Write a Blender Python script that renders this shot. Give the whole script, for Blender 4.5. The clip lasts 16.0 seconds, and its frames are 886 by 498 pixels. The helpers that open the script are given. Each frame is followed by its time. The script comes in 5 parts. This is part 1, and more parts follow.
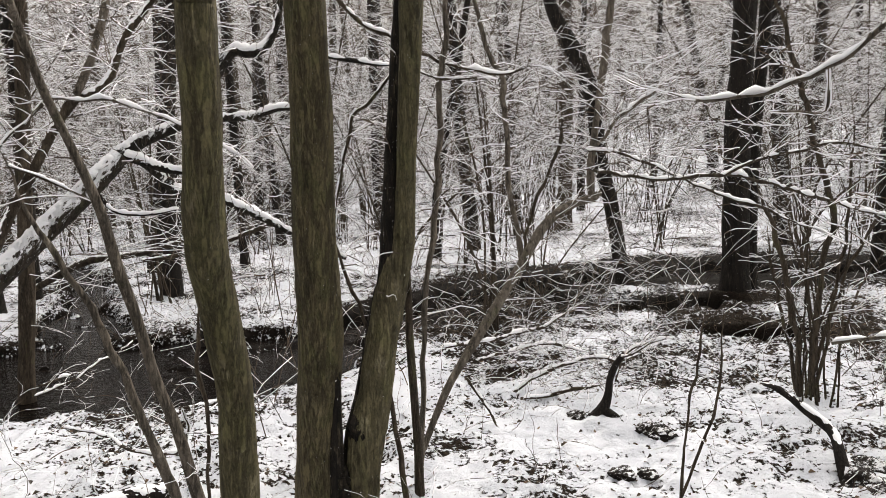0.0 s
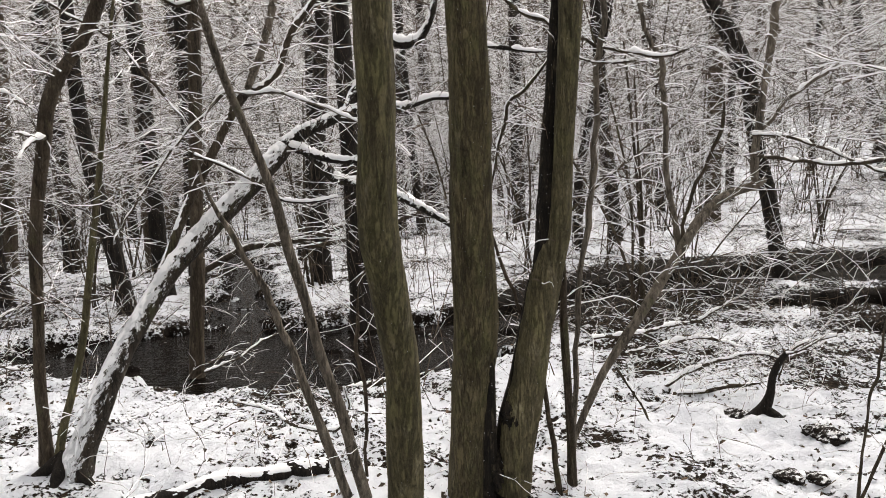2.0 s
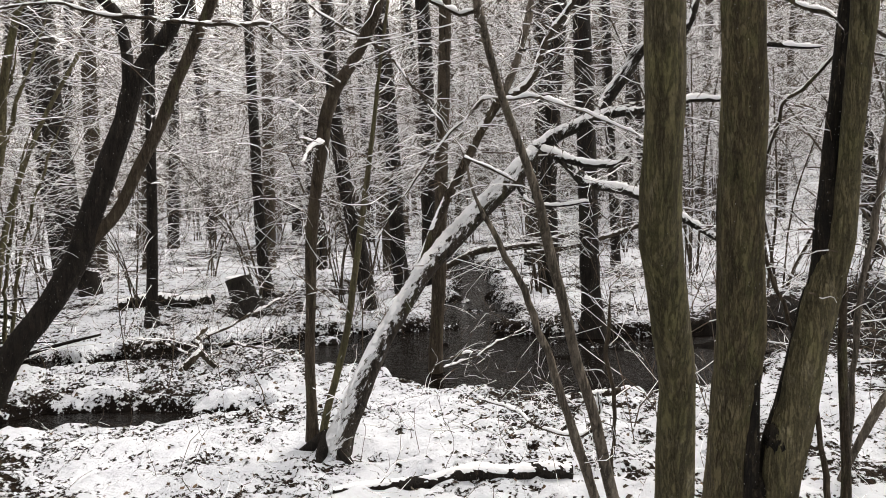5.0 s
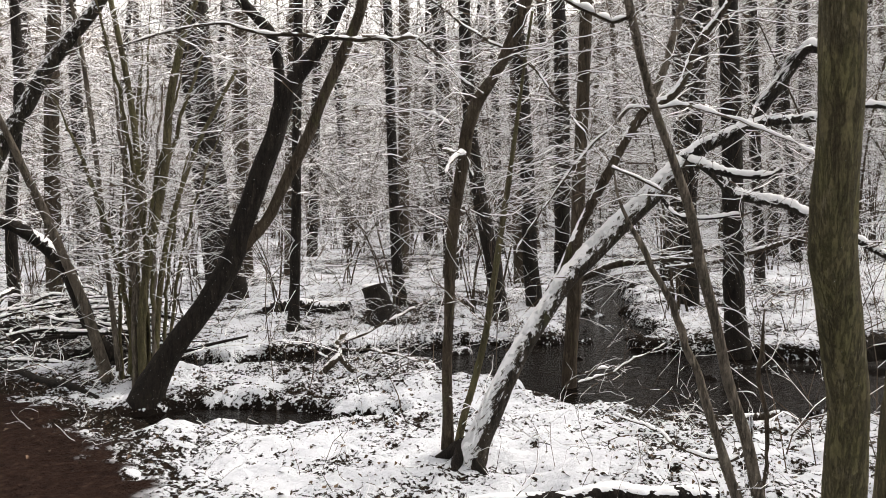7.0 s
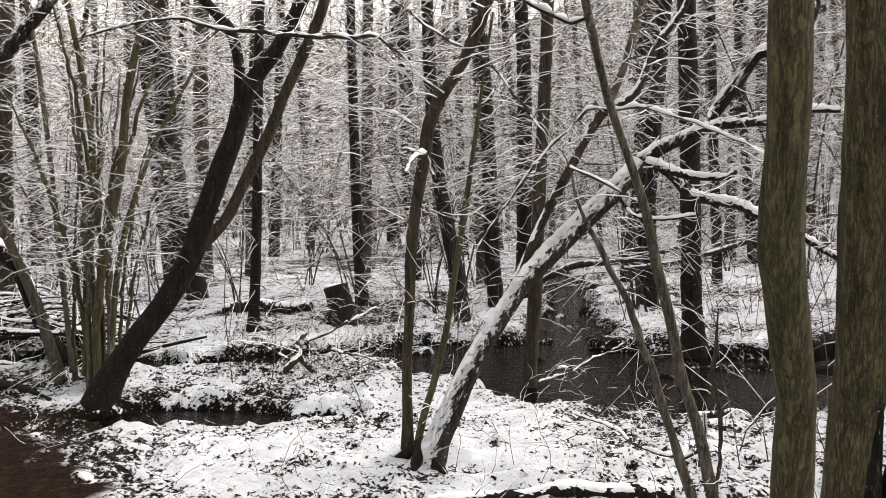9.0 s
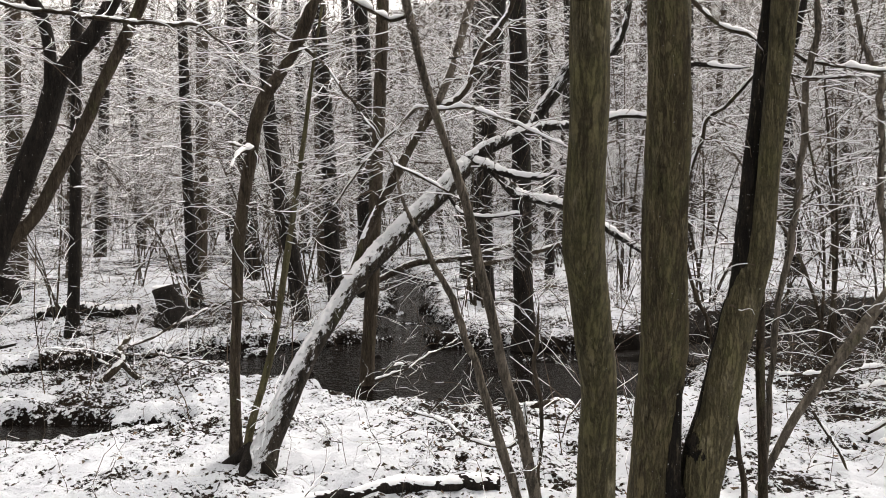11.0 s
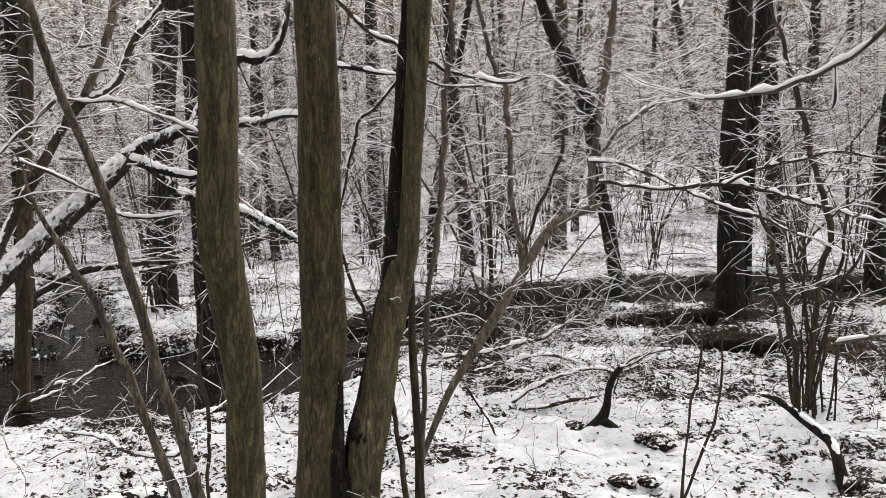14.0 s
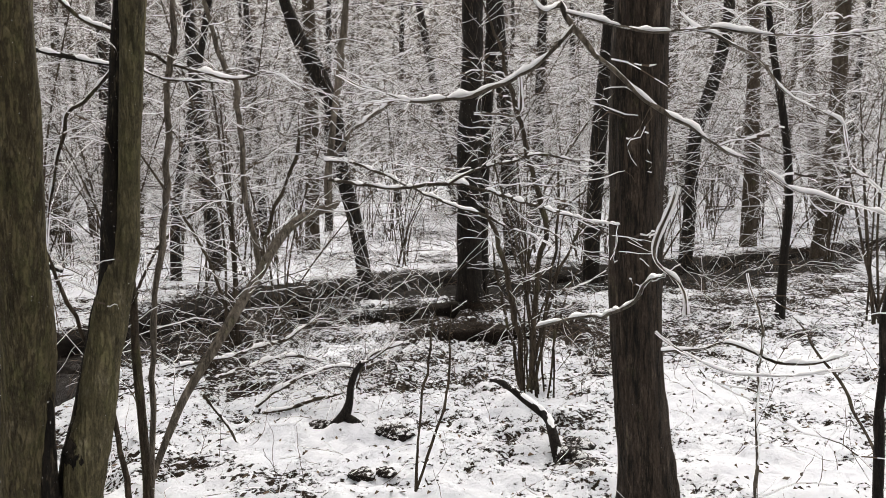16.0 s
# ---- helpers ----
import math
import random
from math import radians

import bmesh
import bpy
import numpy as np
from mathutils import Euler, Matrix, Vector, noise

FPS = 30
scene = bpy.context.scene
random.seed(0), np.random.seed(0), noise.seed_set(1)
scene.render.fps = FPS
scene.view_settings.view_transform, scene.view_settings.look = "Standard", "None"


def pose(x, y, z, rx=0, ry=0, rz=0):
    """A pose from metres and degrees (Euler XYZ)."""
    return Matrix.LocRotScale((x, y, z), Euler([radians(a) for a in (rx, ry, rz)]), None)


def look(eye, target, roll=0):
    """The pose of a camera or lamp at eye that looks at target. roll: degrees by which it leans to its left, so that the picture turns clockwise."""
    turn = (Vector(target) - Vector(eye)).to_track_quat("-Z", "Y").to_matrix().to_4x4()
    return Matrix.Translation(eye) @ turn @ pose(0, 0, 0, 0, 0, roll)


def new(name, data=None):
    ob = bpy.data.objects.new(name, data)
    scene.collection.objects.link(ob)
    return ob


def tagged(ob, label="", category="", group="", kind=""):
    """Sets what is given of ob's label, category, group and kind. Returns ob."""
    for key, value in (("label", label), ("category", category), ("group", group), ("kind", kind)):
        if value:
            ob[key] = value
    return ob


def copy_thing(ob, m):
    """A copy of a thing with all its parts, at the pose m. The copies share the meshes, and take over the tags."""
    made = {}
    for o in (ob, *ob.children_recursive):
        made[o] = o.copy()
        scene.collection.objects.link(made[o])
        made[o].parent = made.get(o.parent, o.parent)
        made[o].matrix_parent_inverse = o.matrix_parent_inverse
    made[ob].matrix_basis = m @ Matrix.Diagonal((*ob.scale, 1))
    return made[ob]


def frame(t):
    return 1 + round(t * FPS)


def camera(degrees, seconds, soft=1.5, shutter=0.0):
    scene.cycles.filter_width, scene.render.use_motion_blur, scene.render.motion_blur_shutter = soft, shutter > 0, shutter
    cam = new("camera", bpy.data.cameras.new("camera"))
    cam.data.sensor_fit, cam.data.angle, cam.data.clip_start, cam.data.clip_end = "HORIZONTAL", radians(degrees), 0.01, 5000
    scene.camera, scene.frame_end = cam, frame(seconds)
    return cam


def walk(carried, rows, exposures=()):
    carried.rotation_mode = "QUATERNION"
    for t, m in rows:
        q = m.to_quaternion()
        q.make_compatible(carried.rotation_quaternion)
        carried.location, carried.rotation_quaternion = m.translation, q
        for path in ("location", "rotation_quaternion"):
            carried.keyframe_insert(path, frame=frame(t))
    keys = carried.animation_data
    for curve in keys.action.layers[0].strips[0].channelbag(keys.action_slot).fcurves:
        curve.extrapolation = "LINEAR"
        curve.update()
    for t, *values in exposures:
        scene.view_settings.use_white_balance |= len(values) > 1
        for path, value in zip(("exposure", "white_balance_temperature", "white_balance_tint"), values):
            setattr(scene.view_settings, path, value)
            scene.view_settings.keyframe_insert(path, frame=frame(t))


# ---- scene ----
cam = camera(60.0, 16.0, 0.85)
METRES, EYE, TILT, LEAN, TURN = 1.0, 1.7, -5.5, 2.0, 0.0
ROWS = [
    (0.0, -0.015, 0.002, 0.023, -0.00, 0.00, -0.00),
    (0.5, -0.039, 0.004, 0.011, 2.01, -0.34, -0.16),
    (1.0, -0.066, 0.004, 0.004, 4.36, -0.66, -0.34),
    (1.5, -0.093, 0.000, -0.000, 7.08, -0.67, -0.52),
    (2.0, -0.120, -0.001, -0.002, 10.04, -0.67, -0.53),
    (2.5, -0.146, -0.004, -0.001, 12.87, -0.52, -0.78),
    (3.0, -0.177, -0.010, -0.003, 15.49, -0.39, -1.08),
    (3.5, -0.206, -0.017, -0.010, 17.90, -0.47, -1.36),
    (4.0, -0.242, -0.029, -0.015, 20.46, -0.64, -1.69),
    (4.5, -0.279, -0.046, -0.020, 23.36, -0.66, -2.06),
    (5.0, -0.312, -0.064, -0.027, 26.09, -0.55, -2.36),
    (5.2, -0.325, -0.069, -0.029, 27.30, -0.50, -2.50),
    (7.3, -0.383, -0.094, -0.042, 36.13, -0.10, -3.50),
    (7.5, -0.385, -0.095, -0.043, 36.25, -0.10, -3.54),
    (8.0, -0.382, -0.093, -0.046, 35.87, -0.10, -3.62),
    (8.2, -0.379, -0.091, -0.047, 35.42, -0.08, -3.63),
    (10.3, -0.313, -0.040, -0.051, 26.00, 0.62, -3.45),
    (10.5, -0.305, -0.033, -0.051, 24.57, 0.67, -3.41),
    (11.0, -0.282, -0.017, -0.051, 21.48, 0.72, -3.23),
    (11.5, -0.257, -0.005, -0.049, 18.37, 0.93, -2.92),
    (12.0, -0.226, 0.003, -0.050, 15.01, 1.05, -2.40),
    (12.5, -0.190, 0.002, -0.053, 11.71, 1.15, -1.89),
    (13.0, -0.153, -0.003, -0.055, 7.32, 1.29, -1.50),
    (13.5, -0.114, -0.013, -0.060, 3.18, 1.42, -1.11),
    (14.0, -0.073, -0.025, -0.064, -0.56, 1.56, -0.72),
    (14.5, -0.034, -0.036, -0.065, -4.60, 1.59, -0.19),
    (15.0, -0.005, -0.042, -0.069, -9.14, 1.52, 0.26),
    (15.5, 0.024, -0.047, -0.068, -13.86, 1.54, 0.66),
    (16.0, 0.055, -0.053, -0.071, -18.44, 1.51, 1.17),
]
walk(cam, [(t, pose(0, 0, EYE, TILT, LEAN, TURN) @ pose(METRES * x, METRES * y, METRES * z, 90 + pitch, roll, yaw)) for t, x, y, z, yaw, pitch, roll in ROWS],
     [(0.0, 1.42, 7220.0, 12.0), (16.0, 1.37, 7220.0, 12.0)])

# ---- light: a bright overcast winter sky ----
SUN_UP, SUN_ROUND = 42.0, 25.0
world = bpy.data.worlds.new("winter_sky")
scene.world = world
world.use_nodes = True
wn = world.node_tree
sky = wn.nodes.new("ShaderNodeTexSky")
sky.sky_type, sky.sun_disc = "NISHITA", False
sky.sun_elevation, sky.sun_rotation = radians(SUN_UP), radians(SUN_ROUND)
sky.air_density, sky.dust_density, sky.ozone_density = 1.0, 4.0, 1.0
veil = wn.nodes.new("ShaderNodeHueSaturation")
veil.inputs["Saturation"].default_value = 0.12
wn.links.new(sky.outputs["Color"], veil.inputs["Color"])
wn.links.new(veil.outputs["Color"], wn.nodes["Background"].inputs["Color"])
wn.nodes["Background"].inputs["Strength"].default_value = 0.165
sun = new("sun", bpy.data.lights.new("sun", "SUN"))
sun.data.energy, sun.data.angle, sun.data.color = 0.7, radians(45), (1.0, 0.96, 0.9)
sun.matrix_world = look((0, 0, 30), (-30 * math.sin(radians(SUN_ROUND)) / math.tan(radians(SUN_UP)), -30 * math.cos(radians(SUN_ROUND)) / math.tan(radians(SUN_UP)), 0))


# ---- materials ----
def material(name, rough=0.8):
    m = bpy.data.materials.new(name)
    m.use_nodes = True
    b = m.node_tree.nodes["Principled BSDF"]
    b.inputs["Roughness"].default_value = rough
    return m, m.node_tree, b


def link(nt, a, b):
    nt.links.new(a, b)


def mapped(nt, scale, lean=0.0):
    t, m = nt.nodes.new("ShaderNodeTexCoord"), nt.nodes.new("ShaderNodeMapping")
    m.inputs["Scale"].default_value = scale
    turned = nt.nodes.new("ShaderNodeMapping")
    turned.inputs["Rotation"].default_value = (0, radians(lean), 0)
    link(nt, t.outputs["Object"], turned.inputs["Vector"])
    link(nt, turned.outputs["Vector"], m.inputs["Vector"])
    return m.outputs["Vector"]


def noisy(nt, vec, scale, detail=4.0, rough=0.55):
    n = nt.nodes.new("ShaderNodeTexNoise")
    n.inputs["Scale"].default_value, n.inputs["Detail"].default_value, n.inputs["Roughness"].default_value = scale, detail, rough
    link(nt, vec, n.inputs["Vector"])
    return n.outputs["Fac"]


def ramp(nt, fac, *stops):
    r = nt.nodes.new("ShaderNodeValToRGB")
    e = r.color_ramp.elements
    while len(e) < len(stops):
        e.new(0.5)
    for k, (at, col) in zip(e, stops):
        k.position, k.color = at, (*col, 1) if len(col) == 3 else col
    link(nt, fac, r.inputs["Fac"])
    return r.outputs["Color"]


def blend(nt, fac, a, b, mode="MIX"):
    m = nt.nodes.new("ShaderNodeMix")
    m.data_type, m.blend_type = "RGBA", mode
    for sock, v in ((m.inputs[0], fac), (m.inputs[6], a), (m.inputs[7], b)):
        if isinstance(v, bpy.types.NodeSocket):
            link(nt, v, sock)
        else:
            sock.default_value = v if isinstance(v, float) else (*v, 1)
    return m.outputs[2]


def bumped(nt, b, height, strength, distance):
    n = nt.nodes.new("ShaderNodeBump")
    n.inputs["Strength"].default_value, n.inputs["Distance"].default_value = strength, distance
    link(nt, height, n.inputs["Height"])
    link(nt, n.outputs["Normal"], b.inputs["Normal"])


GREY = lambda v: (v, v, v)


def bark(name, dark, mid, light, moss, moss_from=0.52, streak=22.0, flecks=0.8, stain=0.55, blown=None, stretch=0.25):
    """Bark with lengthwise furrows, lichen, dark stains and stuck flakes; blown: the side on which snow clings, and how much."""
    m, nt, b = material(name, 0.88)
    b.inputs["Specular IOR Level"].default_value = 0.2
    furrow = noisy(nt, mapped(nt, (1, 1, stretch)), streak, 8.0, 0.68)
    col = ramp(nt, furrow, (0.34, dark), (0.45, mid), (0.56, mid), (0.7, light))
    plain = mapped(nt, (1, 1, 0.55))
    lichen = noisy(nt, plain, 7.0, 7.0, 0.68)
    col = blend(nt, ramp(nt, lichen, (moss_from, GREY(0)), (moss_from + 0.09, GREY(0.75))), col, moss)
    pale = noisy(nt, plain, 13.0, 6.0, 0.7)
    col = blend(nt, ramp(nt, pale, (0.58, GREY(0)), (0.68, GREY(0.55))), col, light)
    dirt = noisy(nt, mapped(nt, (1, 1, 0.2)), 13.0, 9.0, 0.72)
    col = blend(nt, 1.0, col, ramp(nt, dirt, (stain - 0.1, GREY(1.1)), (stain + 0.01, GREY(0.85)), (stain + 0.06, GREY(0.42))), "MULTIPLY")
    line = noisy(nt, mapped(nt, (1, 1, 0.2)), 42.0, 6.0, 0.7)
    crack = ramp(nt, line, (0.45, GREY(1)), (0.49, GREY(0.4)), (0.51, GREY(0.4)), (0.55, GREY(1)))
    col = blend(nt, 0.4, col, crack, "MULTIPLY")
    split = noisy(nt, mapped(nt, (1, 1, 0.09)), 8.0, 9.0, 0.7)
    col = blend(nt, ramp(nt, split, (0.47, GREY(0)), (0.495, GREY(0.8)), (0.505, GREY(0.8)), (0.53, GREY(0))), col, dark)
    fine = noisy(nt, mapped(nt, (1, 1, 0.5)), 120.0, 4.0, 0.7)
    col = blend(nt, 1.0, col, ramp(nt, fine, (0.3, GREY(0.7)), (0.7, GREY(1.25))), "MULTIPLY")
    fleck = ramp(nt, noisy(nt, mapped(nt, (1, 1, 0.8)), 85.0, 3.0, 0.6), (flecks - 0.06, GREY(0)), (flecks - 0.04, GREY(1)))
    col = blend(nt, fleck, col, (0.72, 0.74, 0.77))
    if blown:
        (wx, wy, wz), much = blown
        geo, dot = nt.nodes.new("ShaderNodeNewGeometry"), nt.nodes.new("ShaderNodeVectorMath")
        dot.operation = "DOT_PRODUCT"
        dot.inputs[1].default_value = Vector((wx, wy, wz)).normalized() * 0.7
        link(nt, geo.outputs["Normal"], dot.inputs[0])
        grain = noisy(nt, mapped(nt, (1, 1, 0.22), -42.0), 34.0, 8.0, 0.75)
        drift = noisy(nt, mapped(nt, (1, 1, 0.6)), 6.0, 5.0, 0.65)
        total = nt.nodes.new("ShaderNodeMath")
        total.operation = "MULTIPLY_ADD"
        link(nt, grain, total.inputs[0])
        total.inputs[1].default_value = 4.4
        link(nt, dot.outputs["Value"], total.inputs[2])
        both = nt.nodes.new("ShaderNodeMath")
        both.operation = "MULTIPLY_ADD"
        link(nt, drift, both.inputs[0])
        both.inputs[1].default_value = 1.2
        link(nt, total.outputs[0], both.inputs[2])
        shift = nt.nodes.new("ShaderNodeMapRange")
        shift.inputs["From Min"].default_value, shift.inputs["From Max"].default_value = 2.75 - much, 2.95 - much
        link(nt, both.outputs[0], shift.inputs["Value"])
        col = blend(nt, shift.outputs["Result"], col, (0.78, 0.8, 0.83))
    link(nt, col, b.inputs["Base Color"])
    bumped(nt, b, blend(nt, 0.5, blend(nt, 0.35, furrow, fine), crack), 1.0, 0.022)
    return m


M_OLIVE = bark("olive_bark", (0.05, 0.042, 0.024), (0.1, 0.088, 0.048), (0.185, 0.165, 0.11), (0.095, 0.09, 0.042), 0.47, 16.0, 0.8, 0.57, None, 0.45)
M_TAN = bark("tan_bark", (0.05, 0.042, 0.024), (0.112, 0.097, 0.054), (0.2, 0.175, 0.115), (0.1, 0.094, 0.044), 0.5, 12.0, 0.8, 0.57, None, 0.6)
M_STAINED = bark("stained_bark", (0.04, 0.032, 0.019), (0.085, 0.071, 0.038), (0.155, 0.135, 0.085), (0.08, 0.076, 0.034), 0.5, 16.0, 0.79, 0.56, None, 0.4)
M_BROWN = bark("brown_bark", (0.018, 0.013, 0.009), (0.06, 0.046, 0.032), (0.13, 0.105, 0.078), (0.07, 0.068, 0.032), 0.56, 24.0, 0.82, 0.58)
M_DARK = bark("dark_bark", (0.005, 0.004, 0.0033), (0.016, 0.0125, 0.01), (0.045, 0.037, 0.03), (0.028, 0.028, 0.014), 0.6, 26.0, 0.77, 0.6)
M_FLAKED = bark("flaking_black_bark", (0.004, 0.0033, 0.0027), (0.014, 0.011, 0.008), (0.09, 0.075, 0.05), (0.03, 0.03, 0.014), 0.6, 24.0, 0.755, 0.62)
M_GREY = bark("grey_bark", (0.04, 0.034, 0.027), (0.135, 0.115, 0.092), (0.26, 0.23, 0.19), (0.12, 0.115, 0.07), 0.58, 30.0, 0.82, 0.62)
M_RIDGED = bark("ridged_bark", (0.005, 0.004, 0.003), (0.042, 0.031, 0.023), (0.12, 0.092, 0.07), (0.07, 0.066, 0.035), 0.6, 42.0, 0.82, 0.6, None, 0.09)
M_BLOWN = bark("snow_blown_bark", (0.01, 0.008, 0.006), (0.045, 0.036, 0.028), (0.12, 0.1, 0.08), (0.06, 0.06, 0.03), 0.56, 26.0, 0.78, 0.6, ((-0.6, -0.5, 0.8), -0.12))
M_DUSTED = bark("snow_dusted_bark", (0.006, 0.005, 0.004), (0.022, 0.018, 0.014), (0.06, 0.05, 0.04), (0.04, 0.04, 0.02), 0.56, 26.0, 0.78, 0.6, ((-0.1, -0.3, 1.0), -0.4))
M_CLOD = bark("snowy_earth", (0.004, 0.003, 0.0025), (0.014, 0.01, 0.008), (0.04, 0.03, 0.022), (0.03, 0.03, 0.014), 0.6, 40.0, 0.78, 0.7, ((0, -0.1, 1.0), -0.75), 1.0)


def snow_material():
    m, nt, b = material("snow", 0.55)
    vec = mapped(nt, (1, 1, 1))
    link(nt, ramp(nt, noisy(nt, vec, 6.0, 4.0), (0.3, (0.74, 0.76, 0.8)), (0.6, (0.86, 0.87, 0.89))), b.inputs["Base Color"])
    bumped(nt, b, noisy(nt, vec, 60.0, 4.0, 0.6), 0.5, 0.01)
    return m


def twig_material():
    m, nt, b = material("twig_bark", 0.8)
    vec = mapped(nt, (1, 1, 1))
    link(nt, ramp(nt, noisy(nt, vec, 3.0, 3.0), (0.35, (0.02, 0.015, 0.011)), (0.65, (0.095, 0.064, 0.04))), b.inputs["Base Color"])
    return m


def ground_material():
    """Old snow broken by leaf litter; bare wet earth along the stream; trodden earth on the path."""
    m, nt, b = material("snowy_leaf_litter", 0.8)
    b.inputs["Specular IOR Level"].default_value = 0.03
    cover, way, damp = (nt.nodes.new("ShaderNodeAttribute") for _ in range(3))
    cover.attribute_name, way.attribute_name, damp.attribute_name = "cover", "trodden", "wet"
    vec = mapped(nt, (1, 1, 1))
    broad, clump, crumb = noisy(nt, vec, 1.3, 3.0), noisy(nt, vec, 10.0, 5.0, 0.6), noisy(nt, vec, 36.0, 4.0, 0.6)
    total = cover.outputs["Fac"]
    for part_of, weight in ((broad, 0.4), (clump, 0.8), (crumb, 1.0)):
        step = nt.nodes.new("ShaderNodeMath")
        step.operation = "MULTIPLY_ADD"
        link(nt, part_of, step.inputs[0])
        step.inputs[1].default_value = -weight
        link(nt, total, step.inputs[2])
        total = step.outputs[0]
    half = nt.nodes.new("ShaderNodeMath")
    half.operation = "ADD"
    half.inputs[1].default_value = 0.6
    link(nt, total, half.inputs[0])
    mask = ramp(nt, half.outputs[0], (0.46, GREY(0)), (0.53, GREY(1)))
    litter = ramp(nt, noisy(nt, vec, 40.0, 5.0, 0.7), (0.3, (0.002, 0.0016, 0.0013)), (0.5, (0.011, 0.008, 0.006)), (0.72, (0.045, 0.031, 0.021)))
    white = ramp(nt, noisy(nt, vec, 3.0, 4.0), (0.3, (0.53, 0.56, 0.615)), (0.65, (0.655, 0.685, 0.735)))
    earth = ramp(nt, noisy(nt, vec, 14.0, 6.0, 0.7), (0.3, (0.008, 0.004, 0.003)), (0.55, (0.022, 0.012, 0.009)), (0.8, (0.06, 0.04, 0.03)))
    mud = ramp(nt, noisy(nt, vec, 18.0, 6.0, 0.7), (0.35, (0.002, 0.0016, 0.0014)), (0.6, (0.007, 0.0055, 0.0045)), (0.75, (0.02, 0.015, 0.012)))
    litter = blend(nt, damp.outputs["Fac"], litter, mud)
    col = blend(nt, mask, litter, white)
    link(nt, blend(nt, way.outputs["Fac"], col, earth), b.inputs["Base Color"])
    h = blend(nt, 0.5, mask, noisy(nt, vec, 17.0, 8.0, 0.74))
    bumped(nt, b, h, 1.0, 0.055)
    return m


def water_material():
    m, nt, b = material("dark_water", 0.14)
    vec = mapped(nt, (1, 1, 1))
    link(nt, ramp(nt, noisy(nt, mapped(nt, (1, 3, 1)), 2.2, 7.0, 0.7), (0.38, (0.003, 0.0023, 0.002)), (0.58, (0.006, 0.0048, 0.004)), (0.72, (0.018, 0.014, 0.011))), b.inputs["Base Color"])
    b.inputs["IOR"].default_value = 1.33
    b.inputs["Specular IOR Level"].default_value = 0.06
    bumped(nt, b, noisy(nt, mapped(nt, (1, 2.5, 1)), 6.0, 3.0, 0.55), 0.5, 0.05)
    return m


def leaf_material():
    m, nt, b = material("dead_leaf", 0.75)
    info = nt.nodes.new("ShaderNodeNewGeometry")
    link(nt, ramp(nt, info.outputs["Random Per Island"], (0.0, (0.012, 0.009, 0.006)), (0.6, (0.05, 0.034, 0.021)), (1.0, (0.13, 0.08, 0.045))), b.inputs["Base Color"])
    return m


M_SNOW, M_TWIG, M_GROUND, M_WATER, M_LEAF = snow_material(), twig_material(), ground_material(), water_material(), leaf_material()

# ---- the lie of the land ----
table = np.random.RandomState(5).rand(256, 256)


def lattice(x, y, k=0):
    xi, yi = np.floor(x).astype(int), np.floor(y).astype(int)
    u, v = x - xi, y - yi
    u, v = u * u * (3 - 2 * u), v * v * (3 - 2 * v)
    g = lambda a, b: table[(a + 37 * k) % 256, (b + 91 * k) % 256]
    return (g(xi, yi) * (1 - u) + g(xi + 1, yi) * u) * (1 - v) + (g(xi, yi + 1) * (1 - u) + g(xi + 1, yi + 1) * u) * v - 0.5


def smooth(a, b, x):
    t = np.clip((x - a) / (b - a), 0, 1)
    return t * t * (3 - 2 * t)


# centre line and half width of the water
STREAM = [(-8.4, 5.1, 0.25), (-7.6, 5.3, 0.34), (-6.95, 5.95, 0.3), (-6.65, 6.6, 0.4), (-6.1, 7.1, 0.5), (-5.4, 7.35, 0.62), (-4.7, 7.35, 0.9), (-3.95, 7.3, 1.25), (-3.2, 7.35, 1.5), (-2.5, 7.45, 1.45), (-1.9, 7.75, 1.1), (-1.35, 8.4, 0.7), (-0.8, 9.2, 0.5), (0.1, 10.4, 0.3), (1.0, 11.5, 0.22), (2.2, 12.3, 0.3), (3.4, 12.6, 0.2), (4.8, 12.7, 0.3), (6.5, 12.3, 0.22), (9.0, 12.4, 0.25), (13.1, 14.0, 0.5), (24.4, 17.0, 0.5)]
INLET = [(-4.4, 8.4, 0.6), (-4.75, 9.6, 0.42), (-5.3, 11.0, 0.3), (-5.8, 12.3, 0.26), (-6.9, 14.4, 0.25), (-9.0, 18.0, 0.3)]
SIDE = [(0.7, 10.6, 0.2), (1.6, 10.1, 0.1), (2.3, 9.5, 0.1), (2.9, 9.75, 0.15), (3.45, 9.9, 0.15)]
HOLLOW = [(2.75, 8.0, 0.0), (3.2, 7.9, 0.05), (3.75, 7.9, 0.0)]
POOL = [(-6.36, 3.74, 0.16), (-6.06, 3.92, 0.34), (-5.76, 4.08, 0.36), (-5.4, 4.25, 0.3), (-5.08, 4.42, 0.2), (-4.5, 4.8, 0.07)]
MUD = [(-0.8, 9.3, 0.8), (0.6, 10.6, 1.6), (2.4, 12.2, 2.0), (4.5, 12.9, 2.2), (7.0, 12.2, 2.0), (10.0, 12.4, 1.6), (13.0, 13.6, 1.2)]
WATER_Z = -0.15


def beyond(line, x, y):
    """How far outside the water's edge a place lies."""
    best = np.full(np.shape(x), 1e9)
    for (ax, ay, aw), (bx, by, bw) in zip(line, line[1:]):
        dx, dy = bx - ax, by - ay
        t = np.clip(((x - ax) * dx + (y - ay) * dy) / (dx * dx + dy * dy), 0, 1)
        best = np.minimum(best, np.hypot(x - ax - t * dx, y - ay - t * dy) - (aw + t * (bw - aw)))
    return best


